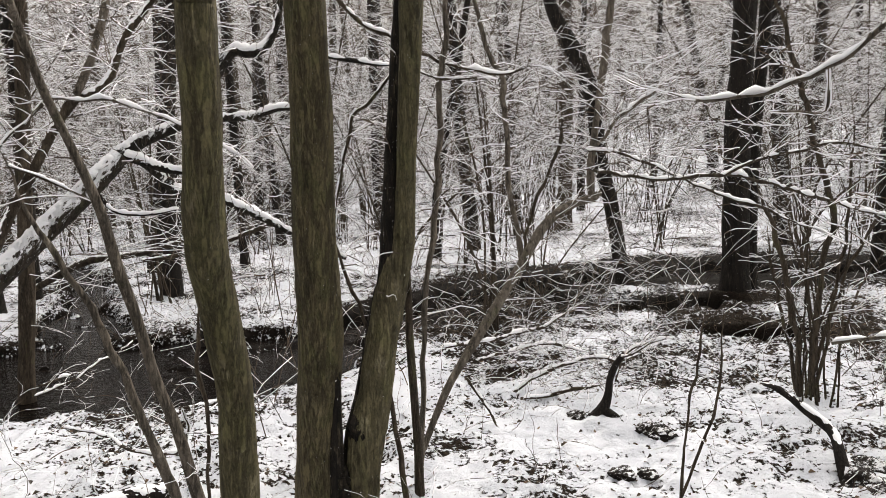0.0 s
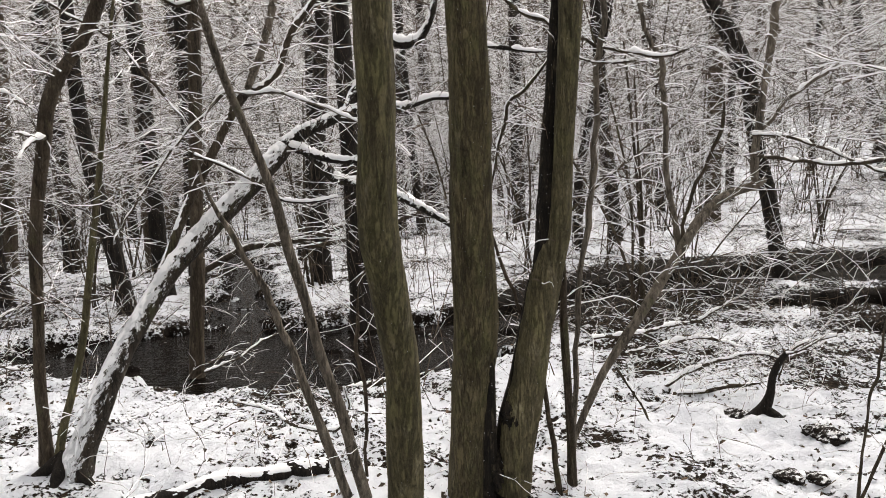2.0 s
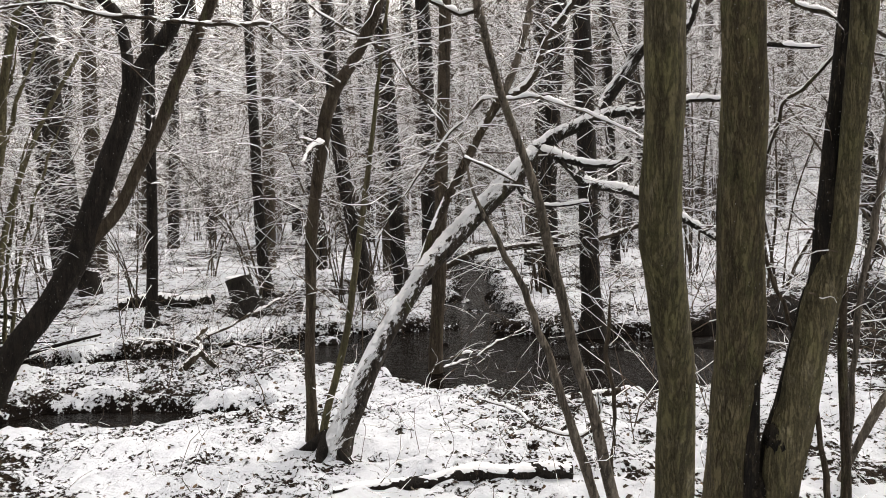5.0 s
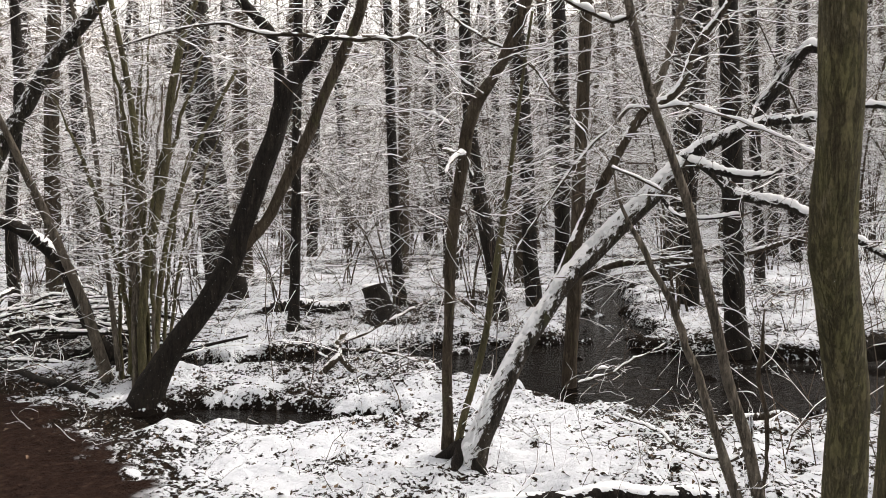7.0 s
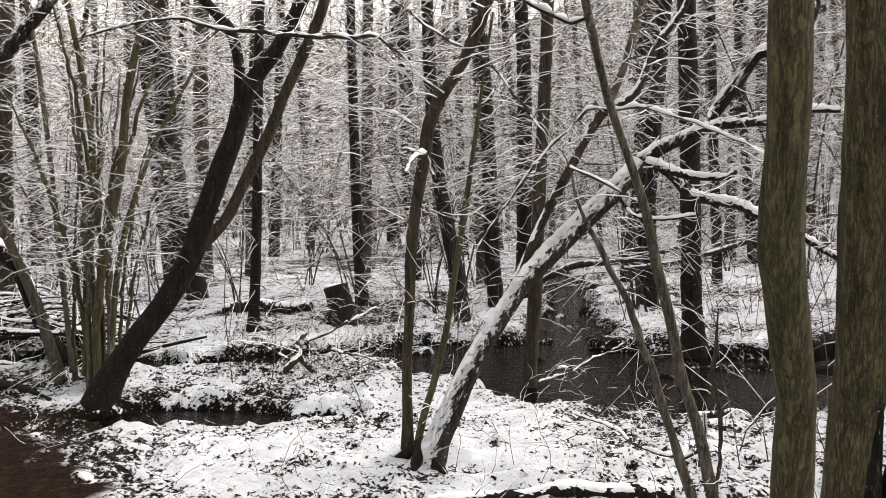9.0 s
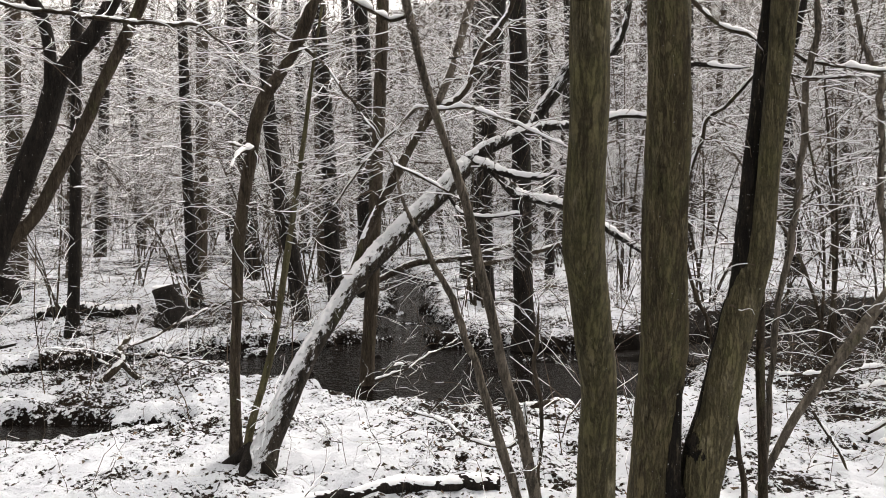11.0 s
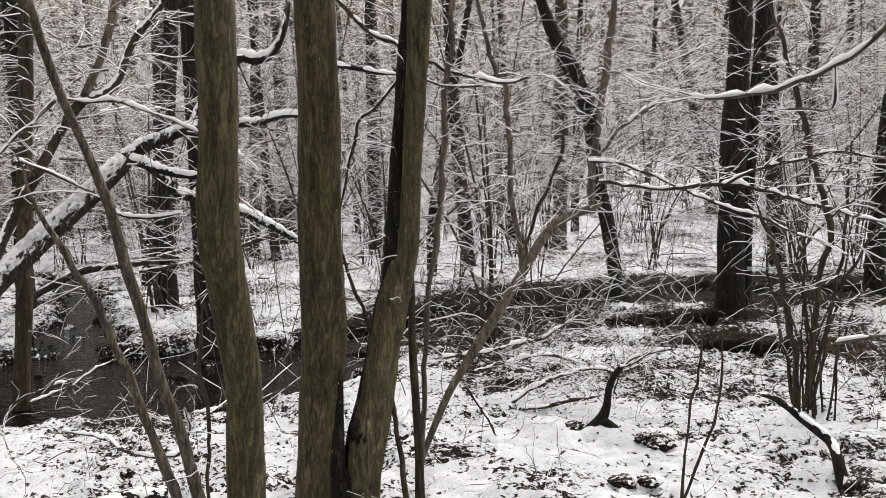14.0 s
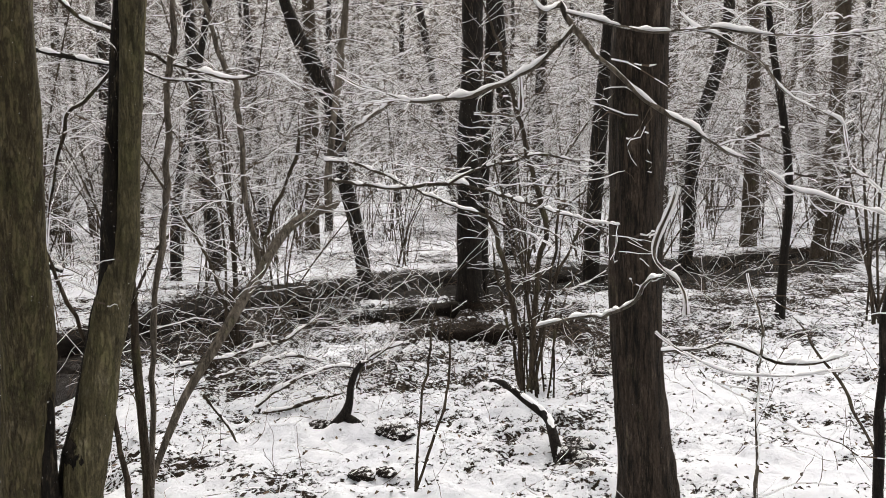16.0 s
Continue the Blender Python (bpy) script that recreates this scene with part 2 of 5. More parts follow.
def bank(x, y):
    d = np.minimum.reduce([beyond(s, x, y) for s in (STREAM, INLET, SIDE, HOLLOW)])
    d = d - 0.04 + 0.34 * lattice(x * 1.6, y * 1.6, 3) + 0.22 * lattice(x * 4.5, y * 4.5, 4) + 0.1 * lattice(x * 11, y * 11, 21)
    return np.minimum(d, beyond(POOL, x, y) + 0.1 * lattice(x * 5, y * 5, 4))


def path_side(x, y):
    """Above 0 on the trodden path."""
    return 1.36 - 0.245 * x + 0.2 * np.exp(-((x + 6.0) / 1.1) ** 2) - y + 0.25 * lattice(x * 2, y * 2, 6) + 0.26 * lattice(x * 5, y * 5, 7) + 0.2 * lattice(x * 13, y * 13, 16)


def lumps(x, y):
    """Tussocks, clods and footmarks under the snow."""
    return 0.055 * lattice(x * 8, y * 8, 8) + 0.04 * lattice(x * 17, y * 17, 9) + 0.02 * lattice(x * 31, y * 31, 10)


def height(x, y):
    x, y = np.asarray(x, float), np.asarray(y, float)
    rough = 1 - smooth(-0.1, 0.3, path_side(x, y))
    h = 0.05 * lattice(x * 0.4, y * 0.4, 0) + rough * (0.04 * lattice(x * 1.3, y * 1.3, 1) + 0.06 * lattice(x * 3.7, y * 3.7, 2) + lumps(x, y))
    d = bank(x, y)
    h = h - 0.36 * (1 - smooth(-0.16, 0.2, d)) - 0.06 * (1 - smooth(0.2, 0.9, beyond(POOL, x, y))) * smooth(0, 0.25, d)
    h = h + 0.25 * smooth(0.17, 0.42, lattice(x * 2.6, y * 4.2, 15)) * (1 - smooth(-0.25, 0.25, d))
    bar = beyond([(-2.95, 8.3, 0.0), (-2.4, 8.32, 0.06), (-1.8, 8.5, 0.05), (-1.3, 8.7, 0.04)], x, y) + 0.15 * lattice(x * 6, y * 6, 5)
    h = np.maximum(h, -0.12 - 0.6 * np.maximum(bar, -0.06))
    islet = beyond([(1.95, 10.1, 0.25), (2.65, 10.6, 0.4), (3.5, 10.9, 0.3), (4.2, 11.1, 0.3)], x, y) + 0.35 * lattice(x * 3.5, y * 3.5, 22)
    h = np.maximum(h, -0.02 - 0.5 * np.maximum(islet, -0.04))
    far = np.hypot(x, y)
    hill = 1.5 + 4 * smooth(-0.55, 0.25, x / np.maximum(far, 1)) * smooth(0, 10, y)
    return h + hill * smooth(20, 95, far) * (1 + 0.5 * lattice(x * 0.03, y * 0.03, 11))


def axis(lo, hi, step, out_lo, out_hi):
    mid = list(np.arange(lo, hi, step))
    a, s = [lo], step
    while a[-1] > out_lo:
        s *= 1.035 if s < 0.6 else 1.22
        a.append(a[-1] - s)
    b, s = [mid[-1]], step
    while b[-1] < out_hi:
        s *= 1.025 if s < 0.6 else 1.16
        b.append(b[-1] + s)
    return np.array(a[:0:-1] + mid + b[1:])


def sheet(name, xs, ys, zf, mat):
    X, Y = np.meshgrid(xs, ys)
    Z = zf(X, Y)
    nx, ny = len(xs), len(ys)
    i = np.arange(nx * ny).reshape(ny, nx)
    quads = np.stack([i[:-1, :-1], i[:-1, 1:], i[1:, 1:], i[1:, :-1]], -1).reshape(-1, 4)
    me = bpy.data.meshes.new(name)
    me.from_pydata(np.stack([X, Y, Z], -1).reshape(-1, 3).tolist(), [], quads.tolist())
    me.shade_smooth()
    me.materials.append(mat)
    return new(name, me), X.ravel(), Y.ravel(), Z.ravel()


XS, YS = axis(-8.0, 4.5, 0.038, -400, 400), axis(1.8, 8.5, 0.038, -400, 400)
ground, GX, GY, GZ = sheet("ground", XS, YS, height, M_GROUND)
tagged(ground, "woodland floor of patchy snow over dead leaves", "ground", kind="structure")
BANK = bank(GX, GY)


def on_grid(values, x, y):
    """A value of the ground's grid at a place between its points."""
    i, j = min(max(int(np.searchsorted(XS, x)) - 1, 0), len(XS) - 2), min(max(int(np.searchsorted(YS, y)) - 1, 0), len(YS) - 2)
    u, v, n = (x - XS[i]) / (XS[i + 1] - XS[i]), (y - YS[j]) / (YS[j + 1] - YS[j]), len(XS)
    a = j * n + i
    return float((values[a] * (1 - u) + values[a + 1] * u) * (1 - v) + (values[a + n] * (1 - u) + values[a + n + 1] * u) * v)


def z_at(x, y):
    return on_grid(GZ, x, y)


edge = np.minimum.reduce([beyond(s, GX, GY) for s in (STREAM, INLET, SIDE, HOLLOW)]) + 0.3 * lattice(GX * 1.6, GY * 1.6, 3)
cover = 1.085 + 0.2 * lattice(GX * 0.5, GY * 0.5, 12) + 0.24 * lattice(GX * 2.3, GY * 2.3, 13) + 2.2 * lumps(GX, GY)
cover += 0.1 * smooth(-0.5, 1.0, GX) * smooth(7.5, 5.2, GY) - 0.05 * smooth(7, 10, GY) + 0.05 * smooth(13.5, 16, GY) * smooth(-3, 0, GX)
cover -= (0.12 + 0.13 * smooth(-0.5, 0.5, GX)) * smooth(0.35 + 0.6 * smooth(-1.5, 0.5, GX), 0.05, edge) + 0.05 * smooth(-1, -2.5, GX) * smooth(6, 4, GY)
cover -= 0.34 * smooth(0.7, -0.6, beyond(MUD, GX, GY) + 0.6 * lattice(GX * 1.3, GY * 2.2, 17))
cover -= 0.12 * smooth(5.6, 7.0, GY) * smooth(10, 8.5, GY) * smooth(-0.5, 0.5, GX)
cover += 0.3 * smooth(0.3, 0.0, beyond([(1.95, 10.1, 0.2), (2.65, 10.6, 0.35), (3.5, 10.9, 0.2)], GX, GY))
cover = np.where((GZ < -0.1) & (BANK < 0.1), np.minimum(cover, 0.86), cover)
wet = smooth(0.5, -0.3, beyond(MUD, GX, GY)) + smooth(0.3, 0.0, BANK)
cover -= 0.13 * smooth(-0.7, -0.05, path_side(GX, GY))
trodden = smooth(0.0, 0.12, path_side(GX, GY))
for key, values in (("cover", cover), ("trodden", trodden), ("wet", np.clip(wet, 0, 1))):
    ground.data.attributes.new(key, "FLOAT", "POINT").data.foreach_set("value", values.astype(np.float32))
water, *_ = sheet("water", np.linspace(-20, 30, 60), np.linspace(3.6, 30, 40), lambda x, y: 0 * x + WATER_Z, M_WATER)
tagged(water, "still dark brown stream water with faint ripples", "water", kind="structure")


# ---- building parts ----
def part(name, me, parent, label=""):
    ob = new(name, me)
    ob.parent = parent
    return tagged(ob, label)


def thing(name, at, label, category, group="", kind=""):
    ob = new(name)
    ob.location = at
    ob.empty_display_size = 0.1
    return tagged(ob, label, category, group, kind)


def spline(points, step):
    """Points along a smooth line through (x, y, z, r), about step apart."""
    p = [Vector(q) for q in points]
    p = [2 * p[0] - p[1]] + p + [2 * p[-1] - p[-2]]
    out = []
    for a, b, c, d in zip(p, p[1:], p[2:], p[3:]):
        n = max(2, int((c - b).length / step))
        for k in range(n):
            t = k / n
            out.append(0.5 * (2 * b + (c - a) * t + (2 * a - 5 * b + 4 * c - d) * t * t + (3 * b - a - 3 * c + d) * t ** 3))
    out.append(p[-2])
    return out


def frames(line):
    """Position, radius, side and upper direction at each point of a line."""
    out = []
    for i, q in enumerate(line):
        d = (line[min(i + 1, len(line) - 1)] - line[max(i - 1, 0)]).to_3d().normalized()
        up = Vector((0, 0, 1)) - d * d.z
        if up.length < 0.25:
            up = Vector((0, -1, 0)) - d * d.dot(Vector((0, -1, 0)))
        up.normalize()
        out.append((q.to_3d(), max(q.w, 0.002), d.cross(up).normalized(), up, d))
    return out


def limb_mesh(name, points, mat, origin, rough=0.1, seed=0, sides=0, step=0):
    r = max(p[3] for p in points)
    sides = sides or (44 if r > 0.05 and abs(points[0][0]) < 3 and points[0][1] < 4.2 else 22 if r > 0.05 else 14 if r > 0.025 else 8 if r > 0.012 else 6)
    line = spline(points, step or (max(0.02, 0.5 * r) if r > 0.04 else max(0.03, 2.0 * r))) if len(points) < 20 else [Vector(p) for p in points]
    verts, faces = [], []
    side = None
    for k, (c, rad, across, above, d) in enumerate(frames(line)):
        side = across if side is None else (side - d * side.dot(d)).normalized()
        up = side.cross(d)
        for s in range(sides):
            a = 2 * math.pi * s / sides
            n = side * math.cos(a) + up * math.sin(a)
            q = c + n * rad
            w = noise.noise(Vector((q.x * 9, q.y * 9, q.z * 2.2 + seed))) + 0.6 * noise.noise(Vector((q.x * 34, q.y * 34, q.z * 5 + seed)))
            if sides > 30:
                w += 0.7 * noise.noise(Vector((q.x * 75, q.y * 75, q.z * 6 + seed)))
            verts.append(c + n * rad * (1 + rough * w) - origin)
    rings = len(line)
    for k in range(rings - 1):
        for s in range(sides):
            t = (s + 1) % sides
            faces.append((k * sides + s, k * sides + t, (k + 1) * sides + t, (k + 1) * sides + s))
    faces += [tuple(range(sides))[::-1], tuple((rings - 1) * sides + s for s in range(sides))]
    me = bpy.data.meshes.new(name)
    me.from_pydata(verts, [], faces)
    me.shade_smooth()
    me.materials.append(mat)
    return me


def snow_mesh(points, origin, depth=0.025, seed=0, patch=0.0, wrap=82, wind=(0, -0.2, 1)):
    """The ragged ridge of snow lying along the upper side of a limb; it thins where the limb is steep."""
    line = spline(points, 0.014 if points[0][3] > 0.02 else 0.02)
    verts, faces, n = [], [], 13 if points[0][3] > 0.02 else 7
    wind = Vector(wind)
    for k, (c, rad, side, up, d) in enumerate(frames(line)):
        lie = max(0.0, 1 - d.z * d.z * 0.75)
        up = wind - d * d.dot(wind)
        up.normalize()
        side = d.cross(up).normalized()
        w = noise.noise(Vector((c.x * 4, c.y * 4, c.z * 4 + seed)))
        lump = 1.5 * noise.noise(c * 11) + 1.1 * noise.noise(c * 30) if n == 7 else 0.35 * noise.noise(c * 17)
        for s in range(n):
            u = -1 + 2 * s / (n - 1)
            a = radians(wrap * u)
            q = c + (side * math.sin(a) + up * math.cos(a)) * rad
            fine = 0.5 * noise.noise(q * 22) + 0.45 * noise.noise(q * 60) + 0.3 * noise.noise(q * 130)
            th = depth * ((0.62 + 0.5 * w + 0.5 * fine + lump) * lie * (1 - 0.6 * u * u) - patch * max(0.0, 0.2 + 1.3 * abs(u) - 0.7 * w - 1.4 * fine))
            out = rad * (1.0 if th > 0 else 0.96) + max(th, -0.012) - (0.007 if abs(u) > 0.95 else 0)
            verts.append(c + (side * math.sin(a) + up * math.cos(a)) * out - origin)
    for k in range(len(line) - 1):
        for s in range(n - 1):
            faces.append((k * n + s, (k + 1) * n + s, (k + 1) * n + s + 1, k * n + s + 1))
    me = bpy.data.meshes.new("snow")
    me.from_pydata(verts, [], faces)
    me.shade_smooth()
    me.materials.append(M_SNOW)
    return me


class Twigs:
    """Many thin twigs in one mesh, each with a crest of snow where it lies flat enough to hold it."""

    def __init__(self, seed, fine=True):
        self.fine = fine
        self.v, self.f, self.m, self.rng = [], [], [], random.Random(seed)

    def tube(self, pts, r0, r1, snow):
        n, base = len(pts), len(self.v)
        white = []
        for i, p in enumerate(pts):
            a, b = pts[max(i - 1, 0)], pts[min(i + 1, n - 1)]
            dx, dy, dz = b[0] - a[0], b[1] - a[1], b[2] - a[2]
            l = math.sqrt(dx * dx + dy * dy + dz * dz) or 1
            dx, dy, dz = dx / l, dy / l, dz / l
            flat = math.sqrt(max(1 - dz * dz, 1e-6))
            if flat < 0.05:
                sx, sy, ux, uy, uz = 1, 0, 0, 1, 0
            else:
                sx, sy = dy / flat, -dx / flat
                ux, uy, uz = -dz * dx / flat, -dz * dy / flat, flat
            r = r0 + (r1 - r0) * i / (n - 1)
            h = r + snow * (flat * flat) * (0.4 + 0.9 * self.rng.random()) if flat > 0.5 else r
            white.append(flat > 0.5 and snow > 0)
            x, y, z = p
            self.v += [(x - ux * r, y - uy * r, z - uz * r), (x + sx * r, y + sy * r, z), (x + ux * h, y + uy * h, z + uz * h), (x - sx * r, y - sy * r, z)]
        for i in range(n - 1):
            o = base + 4 * i
            w = 1 if white[i] and white[i + 1] and self.rng.random() < 0.82 else 0
            self.f += [(o, o + 1, o + 5, o + 4), (o + 1, o + 2, o + 6, o + 5), (o + 2, o + 3, o + 7, o + 6), (o + 3, o, o + 4, o + 7)]
            self.m += [0, w, w, 0]

    def spray(self, p, d, length, r, level, snow, droop=0.0, kids=3, bend=0.42):
        """A twig from p along d that wanders, with smaller ones off it."""
        g = self.rng
        n = (9 if length > 0.5 else 6 if length > 0.25 else 4) if self.fine else 2 if self.fine is None else (6 if level > 1 else 4 if level else 3)
        pts, q, e = [tuple(p)], Vector(p), Vector(d).normalized()
        dirs = [e.copy()]
        bow = bend * (1.2 if self.fine else 1.5)
        turn = Vector((g.gauss(0, 0.24), g.gauss(0, 0.24), g.gauss(0.04, 0.2)))
        for _ in range(n):
            e = e + turn + Vector((g.uniform(-bow, bow), g.uniform(-bow, bow), g.uniform(-bow, bow) * 0.8 - droop))
            e.normalize()
            q = q + e * (length / n)
            pts.append(tuple(q))
            dirs.append(e.copy())
        self.tube(pts, r, r * 0.45, snow)
        if level > 0:
            for _ in range(kids):
                i = g.randrange(1, n + 1)
                turn = Vector((g.uniform(-1, 1), g.uniform(-1, 1), g.uniform(-0.6, 0.7)))
                self.spray(pts[i], dirs[i] * 0.9 + turn * 0.65, length * g.uniform(0.4, 0.8), r * 0.62, level - 1, snow * 0.85, droop, kids, bend)

    def along(self, points, count, length, r, level, snow, lo=0.2, hi=1.0, droop=0.02, kids=3, rise=0.25):
        """Twigs scattered along a limb."""
        g = self.rng
        for _ in range(count):
            t = (lo + (hi - lo) * g.random()) * (len(points) - 1)
            i = min(int(t), len(points) - 2)
            a, b = Vector(points[i]), Vector(points[i + 1])
            q = a.lerp(b, t - i)
            d = (b - a).to_3d().normalized()
            out = Vector((g.uniform(-1, 1), g.uniform(-1, 1), g.uniform(-0.5, 0.9)))
            out = out - d * out.dot(d)
            self.spray(q.to_3d() + out.normalized() * q.w * 0.7, out.normalized() + d * 0.55 + Vector((0, 0, rise)), length * g.uniform(0.5, 1.4), min(r * (0.5 if self.fine else 1), q.w * 0.7), level, snow, droop, kids)

    def mesh(self, name, origin=Vector()):
        me = bpy.data.meshes.new(name)
        o = Vector(origin)
        me.from_pydata([(a - o.x, b - o.y, c - o.z) for a, b, c in self.v], [], self.f)
        me.materials.append(M_TWIG)
        me.materials.append(M_SNOW)
        me.polygons.foreach_set("material_index", self.m)
        return me


def onward(points, metres, taper=0.55, upright=0.5):
    """A limb carried on past its last point, turning up and thinning."""
    a, b = Vector(points[-2][:3]), Vector(points[-1][:3])
    d, out, r = (b - a).normalized(), list(points), points[-1][3]
    for k in (1, 2, 3):
        d = (d + Vector((0.05 * math.sin(7 * k + b.x), 0.05 * math.cos(5 * k + b.y), upright * 0.3))).normalized()
        b = b + d * metres / 3
        out.append((*b, r * (1 - (1 - taper) * k / 3)))
    return out


def wander(points):
    """A thin limb's line with small kinks, thinning to its tip."""
    line = spline(points, 0.06)
    n = len(line)
    out = []
    for k, q in enumerate(line):
        u, p = k / (n - 1), q.to_3d()
        kink = noise.noise_vector(p * 5.0) * 0.026 + noise.noise_vector(p * 14.0) * 0.014
        p = p + kink * min(1.0, u * 4) * min(1.0, 60 * q.w + 0.3)
        out.append((*p, max(q.w * (1 + 0.25 * noise.noise(p * 22)) * (1 - 0.75 * smooth(0.72, 1.0, u)), 0.0018)))
    return out


def tree(name, label, limbs, twigs=(), category="tree", group="", seed=1, fine=True, wrap=88, wind=(0, -0.2, 1)):
    """limbs: (part name, points, material, depth of snow on it). twigs: (points, count, length, radius, levels, snow, from, to)."""
    x, y, z = limbs[0][1][0][:3]
    o = Vector((x, y, z_at(x, y)))
    root = thing(name, o, label, category, group)
    for k, (kind, pts, mat, snow) in enumerate(limbs):
        if max(p[3] for p in pts) < 0.028 and len(pts) > 2:
            pts = wander([(x, y, z, r * (0.58 if snow else 1)) for x, y, z, r in pts])
        ob = part(kind, limb_mesh(kind, pts, mat, o, 0.1 if pts[0][3] > 0.03 else 0.16, seed + k), root)
        if snow:
            thick = max(p[3] for p in pts) > 0.025
            part("snow", snow_mesh(pts, o, snow, seed + k, 0.5 if thick else 0.35, wrap if not thick or wrap > 100 else 70, wind), ob, "ridge of white snow along the bark")
    if twigs:
        t = Twigs(seed, fine)
        for pts, count, length, r, level, snow, lo, hi in twigs:
            t.along(pts, count, length, r, level, snow, lo, hi, kids=2 if fine else 3)
        tagged(part("crown", t.mesh("crown", o), root, "thin bare twigs lined with snow"), kind="stuff")
    return root


# ---- the pair of young alders beside the path ----
S = 0.005
T1 = [(-0.735, 2.5, -0.06, 0.075)] + [(-0.78, 2.64, 0.4, 0.065), (-0.77, 2.62, 0.62, 0.065), (-0.76, 2.6, 0.79, 0.064), (-0.75, 2.57, 1, 0.061), (-0.76, 2.52, 1.21, 0.064), (-0.77, 2.47, 1.4, 0.064), (-0.77, 2.42, 1.59, 0.064), (-0.75, 2.39, 1.94, 0.061), (-0.74, 2.37, 2.27, 0.061), (-0.73, 2.35, 2.46, 0.057)]
T2, T3G = [(-0.73, 3.91, -0.01, 0.125), (-0.71, 3.88, 0.25, 0.116), (-0.69, 3.86, 0.62, 0.116), (-0.66, 3.81, 0.92, 0.11), (-0.65, 3.74, 1.5, 0.103), (-0.63, 3.7, 2.04, 0.097), (-0.63, 3.69, 2.56, 0.095), (-0.63, 3.67, 2.89, 0.089)], [(-0.36, 3.95, 0.75, 0.045), (-0.318, 3.945, 0.97, 0.061), (-0.268, 3.935, 1.18, 0.054), (-0.228, 3.925, 1.35, 0.054), (-0.218, 3.905, 1.47, 0.053), (-0.198, 3.895, 1.76, 0.049), (-0.178, 3.875, 2.04, 0.052), (-0.158, 3.855, 2.31, 0.055), (-0.138, 3.845, 2.58, 0.061), (-0.118, 3.825, 2.9, 0.053)]
T3D, T3B = [(-0.43, 3.98, 0.55, 0.05), (-0.375, 3.95, 0.85, 0.066), (-0.325, 3.935, 1.08, 0.068), (-0.3, 3.93, 1.28, 0.06), (-0.29, 3.94, 1.47, 0.055), (-0.27, 3.96, 1.76, 0.049), (-0.25, 3.97, 2.05, 0.038), (-0.23, 3.98, 2.33, 0.034), (-0.2, 3.99, 2.61, 0.034), (-0.18, 4, 2.95, 0.031)], [(-0.51, 3.92, -0, 0.096), (-0.48, 3.92, 0.29, 0.098), (-0.41, 3.92, 0.59, 0.089), (-0.36, 3.92, 0.89, 0.081), (-0.315, 3.92, 1.12, 0.072), (-0.27, 3.93, 1.35, 0.06), (-0.235, 3.94, 1.6, 0.05), (-0.21, 3.95, 1.9, 0.035)]
BRC, BRD = [(-0.7, 4.55, 2.88, 0.018), (-0.58, 4.53, 2.74, 0.02), (-0.42, 4.51, 2.58, 0.023), (-0.26, 4.49, 2.5, 0.021), (-0.13, 4.45, 2.42, 0.018), (0.06, 4.42, 2.34, 0.016), (0.32, 4.37, 2.26, 0.014), (0.55, 4.3, 2.3, 0.0093), (0.7, 4.24, 2.19, 0.0061)], [(-0.26, 4, 2.25, 0.012), (-0.4, 4.09, 2.1, 0.015), (-0.5, 4.18, 2.03, 0.015), (-0.57, 4.27, 1.8, 0.014), (-0.61, 4.36, 1.62, 0.011), (-0.66, 4.46, 1.39, 0.0082)]
tree("alder_tree", "slender young alder with olive bark and a gentle bow", [("trunk", onward(T1, 6), M_OLIVE, 0)], [(onward(T1, 6)[8:], 14, 1.0, 0.008, 2, S, 0.3, 1)], seed=3)
pair = tree("alder_tree", "two straight alder stems from one base, olive bark with dark scars",
     [("trunk", onward(T2, 7), M_STAINED, 0), ("trunk", T3B, M_TAN, 0), ("bark_flank", [(-0.575, 3.93, -0.05, 0.05), (-0.54, 3.93, 0.3, 0.055), (-0.465, 3.93, 0.6, 0.05), (-0.4, 3.94, 0.9, 0.05), (-0.34, 3.95, 1.15, 0.05)], M_FLAKED, 0), ("bark_flank", [(-0.64, 3.85, 0.0, 0.05), (-0.625, 3.84, 0.3, 0.05), (-0.61, 3.83, 0.6, 0.04), (-0.585, 3.79, 0.95, 0.025)], M_FLAKED, 0), ("trunk", onward(T3D, 5), M_FLAKED, 0), ("stem", onward(T3G, 6), M_OLIVE, 0),
      ("stem", [(-0.2, 4, -0.05, 0.029), (-0.2, 4.01, 0.25, 0.024), (-0.21, 4.02, 0.56, 0.021), (-0.22, 4.02, 0.86, 0.021), (-0.22, 4.03, 1.16, 0.018), (-0.23, 4.04, 1.38, 0.015), (-0.18, 4.05, 1.67, 0.012)], M_BROWN, 0), ("stem", [(-0.26, 3.9, -0, 0.015), (-0.3, 3.91, 0.32, 0.015), (-0.32, 3.93, 0.53, 0.013), (-0.38, 3.94, 0.77, 0.01), (-0.46, 3.95, 1.01, 0.01), (-0.56, 3.95, 1.34, 0.012), (-0.67, 3.95, 1.52, 0.01)], M_BROWN, 0), ("branch", BRC, M_BROWN, 0.014), ("branch", [(-0.19, 4.4, 2.34, 0.016), (-0.07, 4.37, 2.29, 0.013), (0.09, 4.34, 2.25, 0.012), (0.31, 4.29, 2.24, 0.011)], M_BROWN, 0.01), ("branch", BRD, M_BROWN, 0.014)],
     [(onward(T2, 7)[7:], 16, 1.2, 0.009, 2, S, 0.3, 1), (BRC, 10, 0.5, 0.004, 1, S, 0.3, 1), (T3D, 10, 0.35, 0.004, 1, S, 0.1, 1), (BRD, 9, 0.4, 0.004, 1, S, 0.2, 1)], seed=11)
